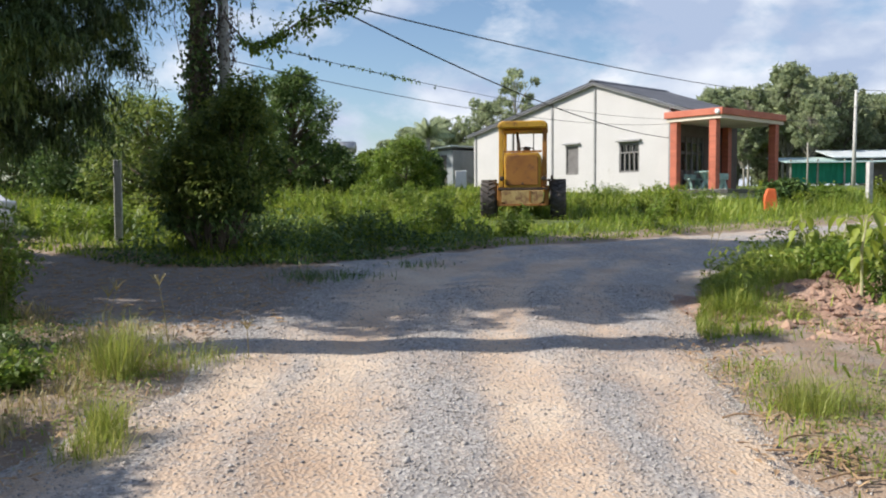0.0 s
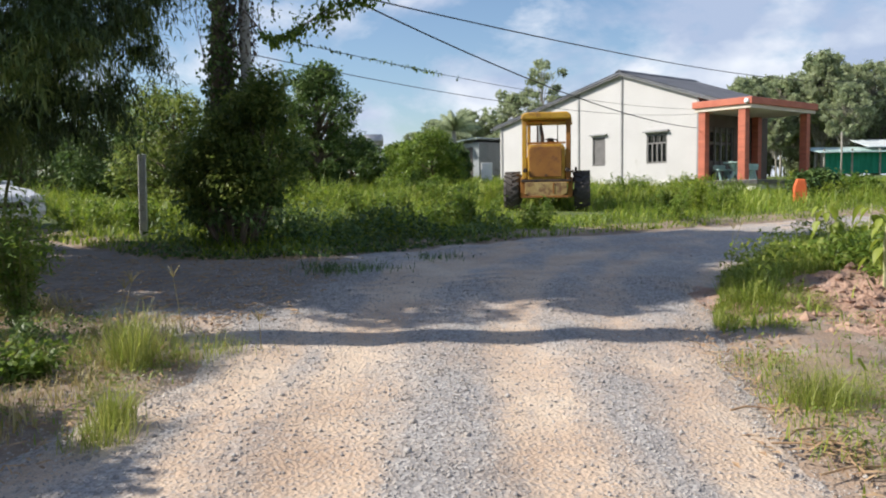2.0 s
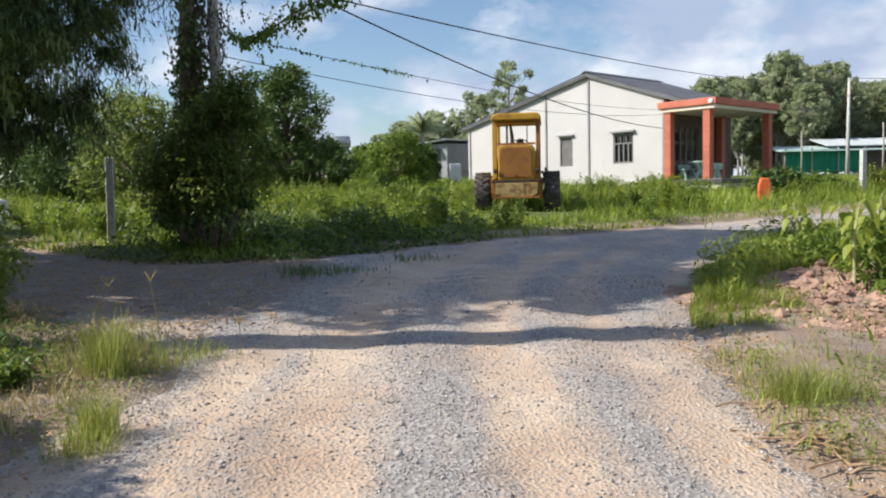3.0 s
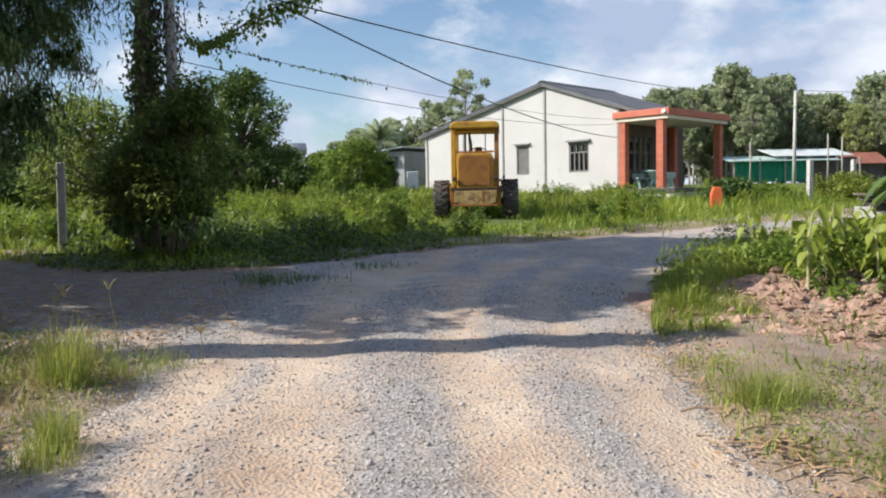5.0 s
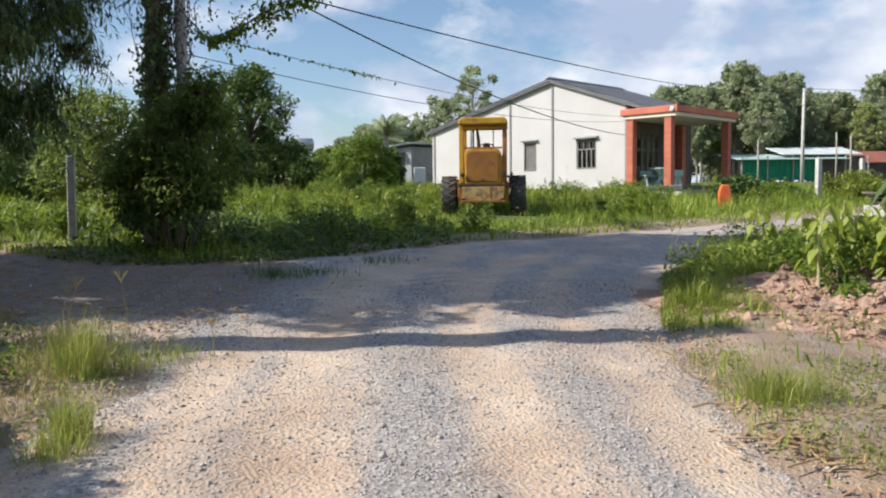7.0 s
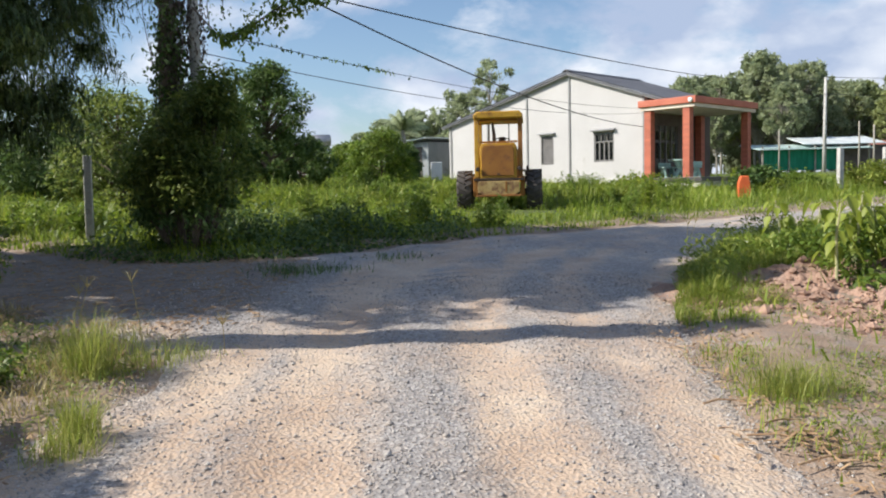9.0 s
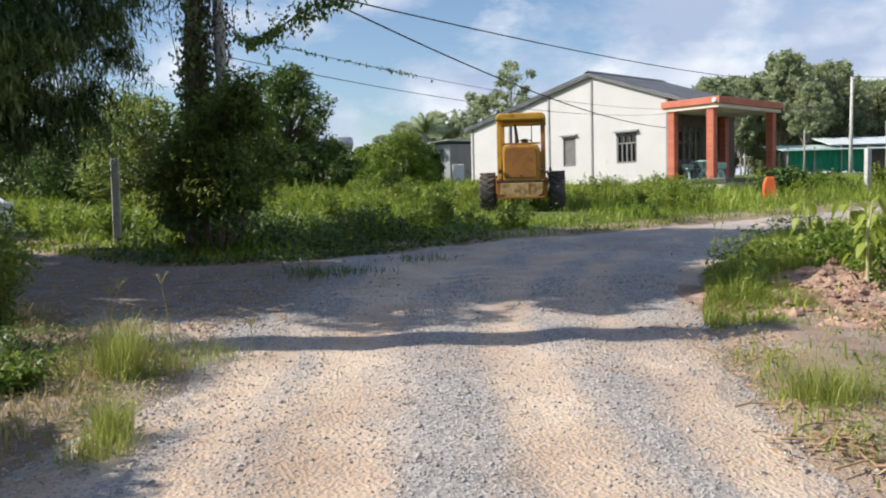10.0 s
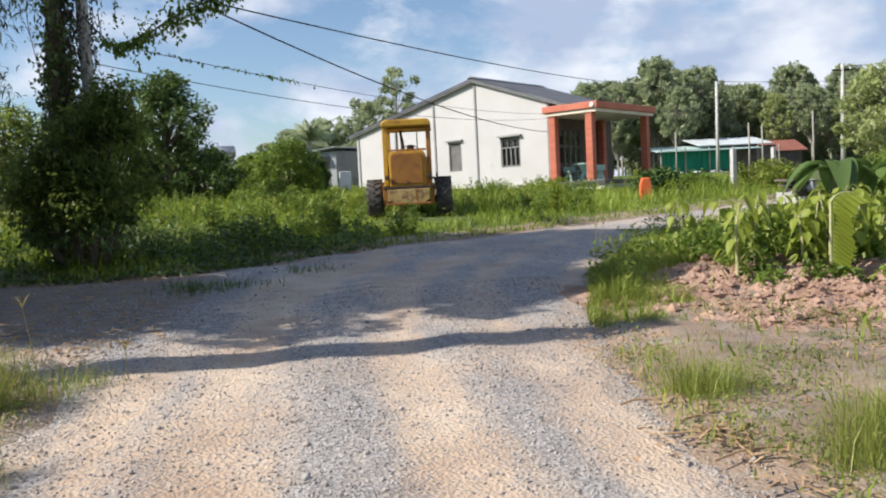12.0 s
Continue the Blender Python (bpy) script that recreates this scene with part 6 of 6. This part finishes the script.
def pebble_mat():
    m = bpy.data.materials.new("pebbles")
    n, l = nodes_of(m)
    out, p = n.new("ShaderNodeOutputMaterial"), n.new("ShaderNodeBsdfPrincipled")
    ge, r = n.new("ShaderNodeNewGeometry"), n.new("ShaderNodeValToRGB")
    l.new(ge.outputs["Random Per Island"], r.inputs["Fac"])
    e = r.color_ramp.elements
    e[0].color, e[1].color = (0.25, 0.23, 0.215, 1), (0.56, 0.52, 0.48, 1)
    for pos, c in ((0.35, (0.30, 0.275, 0.26, 1)), (0.6, (0.42, 0.37, 0.32, 1)), (0.8, (0.40, 0.375, 0.355, 1))):
        q = e.new(pos)
        q.color = c
    l.new(r.outputs[0], p.inputs["Base Color"])
    p.inputs["Roughness"].default_value = 0.9
    l.new(p.outputs[0], out.inputs["Surface"])
    return m


M_PEBBLE = pebble_mat()
stones("gravel", 230, 100000, -2.6, 2.6, 0.0, 9.5, 0.0052, lambda d: d < 0.05, "loose grey gravel on the road")
stones("coarse_gravel", 231, 1800, -5.0, 4.0, -3.0, 14, 0.0095, lambda d: d < 0.1, "coarse grey and brown stones on the road")

# dry leaves and stalks at the road's edge
g = np.random.default_rng(240)
for k in range(90):
    x, y = g.normal(1.98, 0.20), g.normal(3.92, 0.13)
    o = Build().add([(0, 0, 0), (0.05, 0.022, 0.012), (0.12, 0, 0.004), (0.05, -0.022, 0.014), (0.05, 0, 0.004)], [(0, 4, 1), (1, 4, 2), (0, 3, 4), (3, 2, 4)]).ob("dead_leaf", M_DRY)
    o.matrix_world = pose(x, y, gz(x, y) + 0.03, g.normal(0, 12), g.normal(0, 12), g.uniform(0, 360)) @ Matrix.Scale(g.uniform(0.4, 0.85), 4)
    tagged(o, "curled brown dead leaf on the roadside earth", "dead leaf", "dead leaves")
for k, (x, y, L, a) in enumerate(((1.85, 3.9, 0.55, -35), (2.0, 3.65, 0.7, 5), (1.9, 4.15, 0.4, 20), (1.75, 4.5, 0.35, -10), (2.3, 3.85, 0.5, -60), (1.95, 3.75, 0.35, 70))):
    o = Build().tube([(-L * 0.4, -0.03, 0), (-L * 0.15, 0.015, 0.014), (L * 0.12, 0.02, 0.01), (L * 0.4, -0.02, 0)], [0.006, 0.006, 0.005, 0.003], 6).ob("dry_stalk", M_DRY)
    o.matrix_world = pose(x, y, gz(x, y) + 0.035, 0, 0, a)
    tagged(o, "dry brown plant stalk lying on the roadside", "stalk", "dry stalks")

# seeding grass stems on the left verge
for k, (x, y, h) in enumerate(((-2.55, 5.9, 0.50), (-2.62, 6.0, 0.42), (-2.0, 5.75, 0.56), (-2.9, 5.7, 0.36), (-1.45, 5.85, 0.24), (3.2, 9.5, 0.62), (3.35, 9.9, 0.55))):
    e = thing("seeding_grass", pose(x, y, gz(x, y), 0, 6, k * 70), "tall grass stalk with a forked seed head", "grass stalk", "seeding stalks")
    Build().tube([(0, 0, 0), (0.02, 0, h * 0.6), (0.06, 0, h)], [0.004, 0.003, 0.002], 5).ob("stalk", L_DRYGRASS, e)
    for a in range(5):
        q = a * 1.2566
        Build().tube([(0.06, 0, h), (0.06 + 0.03 * math.cos(q), 0.03 * math.sin(q), h + 0.05), (0.06 + 0.06 * math.cos(q), 0.06 * math.sin(q), h + 0.085)], [0.003, 0.003, 0.002], 4).ob("seed_spike", L_DRYGRASS, e)

# crumpled plastic on the bank
b = Build()
g = np.random.default_rng(250)
vs = [(0.09 * math.cos(i * 0.785) * g.uniform(0.6, 1.2), 0.06 * math.sin(i * 0.785) * g.uniform(0.6, 1.2), g.uniform(0, 0.03)) for i in range(8)] + [(0, 0, 0.07), (0.02, 0.01, 0.05)]
b.add(vs, [(i, (i + 1) % 8, 8) for i in range(8)])
o = b.ob("plastic_bag", M_WHITE)
o.location = (4.25, 10.2, gz(4.25, 10.2) + 0.25)
tagged(o, "crumpled white plastic bag caught in grass", "bag")


# ---- the white car on the side track ----
def car():
    c = thing("car", pose(-9.7, 14.2, gz(-9.7, 14.2) - 0.2, 0, 0, 62), "white parked car on the side track", "car")
    # local -y is the car's front; profile of (y, z)
    prof = [(-2.05, 0.35), (-2.12, 0.55), (-2.05, 0.80), (-1.75, 0.92), (-1.05, 1.02), (1.95, 1.05), (2.1, 0.85), (2.1, 0.40), (1.8, 0.28), (-1.8, 0.25)]
    Build().prism(prof, -0.86, 0.86, "x").ob("body", M_CARWHITE, c, bevel=0.08, smooth=False)
    Build().prism([(-1.05, 1.02), (-0.35, 1.48), (1.2, 1.52), (1.9, 1.05)], -0.70, 0.70, "x").ob("cabin", M_GLASSDARK, c, bevel=0.06)
    Build().prism([(-0.40, 1.47), (-0.30, 1.53), (1.15, 1.56), (1.3, 1.50)], -0.68, 0.68, "x").ob("car_roof", M_CARWHITE, c, bevel=0.03)
    Build().box(-0.40, 0.40, -2.135, -2.06, 0.60, 0.70).ob("grille", M_DARKIRON, c, bevel=0.01)
    Build().box(-0.50, 0.50, -2.11, -2.03, 0.33, 0.42).ob("bumper_intake", M_DARKIRON, c, bevel=0.01)
    Build().box(-0.26, 0.26, -2.15, -2.136, 0.46, 0.55).ob("number_plate", M_WHITE, c)
    for s in (-1, 1):
        Build().box(s * 0.70 - 0.14, s * 0.70 + 0.14, -2.10, -1.90, 0.66, 0.82).ob("headlight", M_LAMP, c, bevel=0.03)
        Build().box(s * 0.93 - 0.09, s * 0.93 + 0.09, -0.85, -0.72, 0.98, 1.10).ob("mirror", M_CARWHITE, c, bevel=0.03)
        for y in (-1.3, 1.3):
            w = new("wheel")
            w.parent = c
            w.location = (s * 0.78, y, 0.31)
            Build().ring((0, 0, 0), True, [(0.20, -0.1), (0.29, -0.1), (0.31, -0.07), (0.31, 0.07), (0.29, 0.1), (0.20, 0.1)], 24).ob("tyre", M_RUBBER, w)
            Build().ring((0, 0, 0), True, [(0.04, -0.11), (0.19, -0.09), (0.205, -0.1), (0.205, 0.1), (0.19, 0.09), (0.04, 0.11)], 20).ob("rim", M_STEEL, w)


car()

# thin yellowing grass over the verges
for nm, sd, x0, x1, y0, y1, n in (("thin_verge_grass", 260, 1.7, 5.0, 2.4, 7.0, 13000), ("thin_verge_grass", 262, -4.5, -1.5, 2.4, 7.6, 26000)):
    P, D = scatter(sd, n, x0, x1, y0, y1, lambda x, y, d, u: ~beyond(x, y) & (d > 0.02) & (u < 0.5))
    keep = np.array([noise.noise((p[0] * 1.4, p[1] * 1.4, sd)) > 0.02 for p in P])
    P[:, 2] += 0.03
    tagged(blades(nm, L_DRYGRASS if sd == 262 else L_GRASS, P[keep], np.full(int(keep.sum()), 0.11), 0.0028, 0.9, sd + 1), "thin yellow-green grass on the bare verge", "grass", kind="stuff")
stones("verge_stones", 232, 26000, -3.6, 4.0, 2.0, 8.0, 0.0062, lambda d: (d > -0.1) & (d < 0.9), "scattered small stones on the earth verge")
# twigs and chips on the earth verges
g = np.random.default_rng(270)
v, f = [], []
for k in range(3000):
    x, y = (g.uniform(1.8, 4.6), g.uniform(2.6, 6.4)) if k % 2 else (g.uniform(-4.6, -1.8), g.uniform(2.6, 7.4))
    L, w, a = g.uniform(0.008, 0.05), g.uniform(0.003, 0.010), g.uniform(0, 6.28)
    z = gz(x, y) + 0.045
    d, q = Vector((math.cos(a) * L, math.sin(a) * L, g.normal(0, 0.01))), Vector((-math.sin(a) * w, math.cos(a) * w, 0))
    p = Vector((x, y, z))
    n = len(v)
    v += [p - d - q, p + d - q, p + d + q, p - d + q, p + Vector((0, 0, 0.006))]
    f += [(n, n + 1, n + 4), (n + 1, n + 2, n + 4), (n + 2, n + 3, n + 4), (n + 3, n, n + 4)]
for k in range(1300):
    x, y = g.uniform(-6.5, -1.4), g.uniform(6.8, 11.0)
    L, w, a = g.uniform(0.01, 0.06), g.uniform(0.005, 0.016), g.uniform(0, 6.28)
    d, q = Vector((math.cos(a) * L, math.sin(a) * L, 0)), Vector((-math.sin(a) * w, math.cos(a) * w, 0))
    p = Vector((x, y, gz(x, y) + 0.02))
    n = len(v)
    v += [p - d - q, p + d - q, p + d + q, p - d + q, p + Vector((0, 0, 0.01))]
    f += [(n, n + 1, n + 4), (n + 1, n + 2, n + 4), (n + 2, n + 3, n + 4), (n + 3, n, n + 4)]
tagged(Build().add(v, f).ob("plant_litter", M_DRY), "brown plant litter on the earth verges", "litter", kind="stuff")

P, D = scatter(280, 16000, 2.3, 6.6, 7.4, 14.5, lambda x, y, d, u: ~beyond(x, y) & (d > 0.05) & (d < 2.6) & (x > 1.4) & (u < 0.8) & ((((x - 4.9) / 2.0) ** 2 + ((y - 7.3) / 1.5) ** 2) > 1))
keep = np.array([noise.noise((p[0] * 1.5, p[1] * 1.5, 61)) > 0.0 for p in P])
P[:, 2] += np.random.default_rng(281).uniform(0.08, 0.42, len(P))
tagged(leaves("bank_weeds", L_BRIGHT, P[keep], 0.075, slim=0.45, droop=0.2, seed=282), "leafy bright weeds among the roadside grass", "weeds", kind="stuff")


def cable_creeper():
    """Sparse creeper leaves clinging to the thin cable near the pole."""
    g = np.random.default_rng(290)
    a, b = np.array([-3.37, 12.55, 4.05]), np.array([9.0, 31.7, 4.55])
    c = []
    for k in range(150):
        s = abs(g.normal(0.0, 0.10)) if k < 100 else g.normal(0.2, 0.02)
        p = a + (b - a) * s - np.array([0, 0, 4 * 0.27 * s * (1 - s)])
        c.append(p + g.normal(0, 0.018, 3) + np.array([0, 0, 0.02]))
    o = leaves("creeper_strand", L_DARK, c, 0.07, slim=0.7, droop=0.8, seed=291)
    tagged(o, "sparse dark creeper leaves clinging to the thin cable", "creeper", kind="stuff")


cable_creeper()
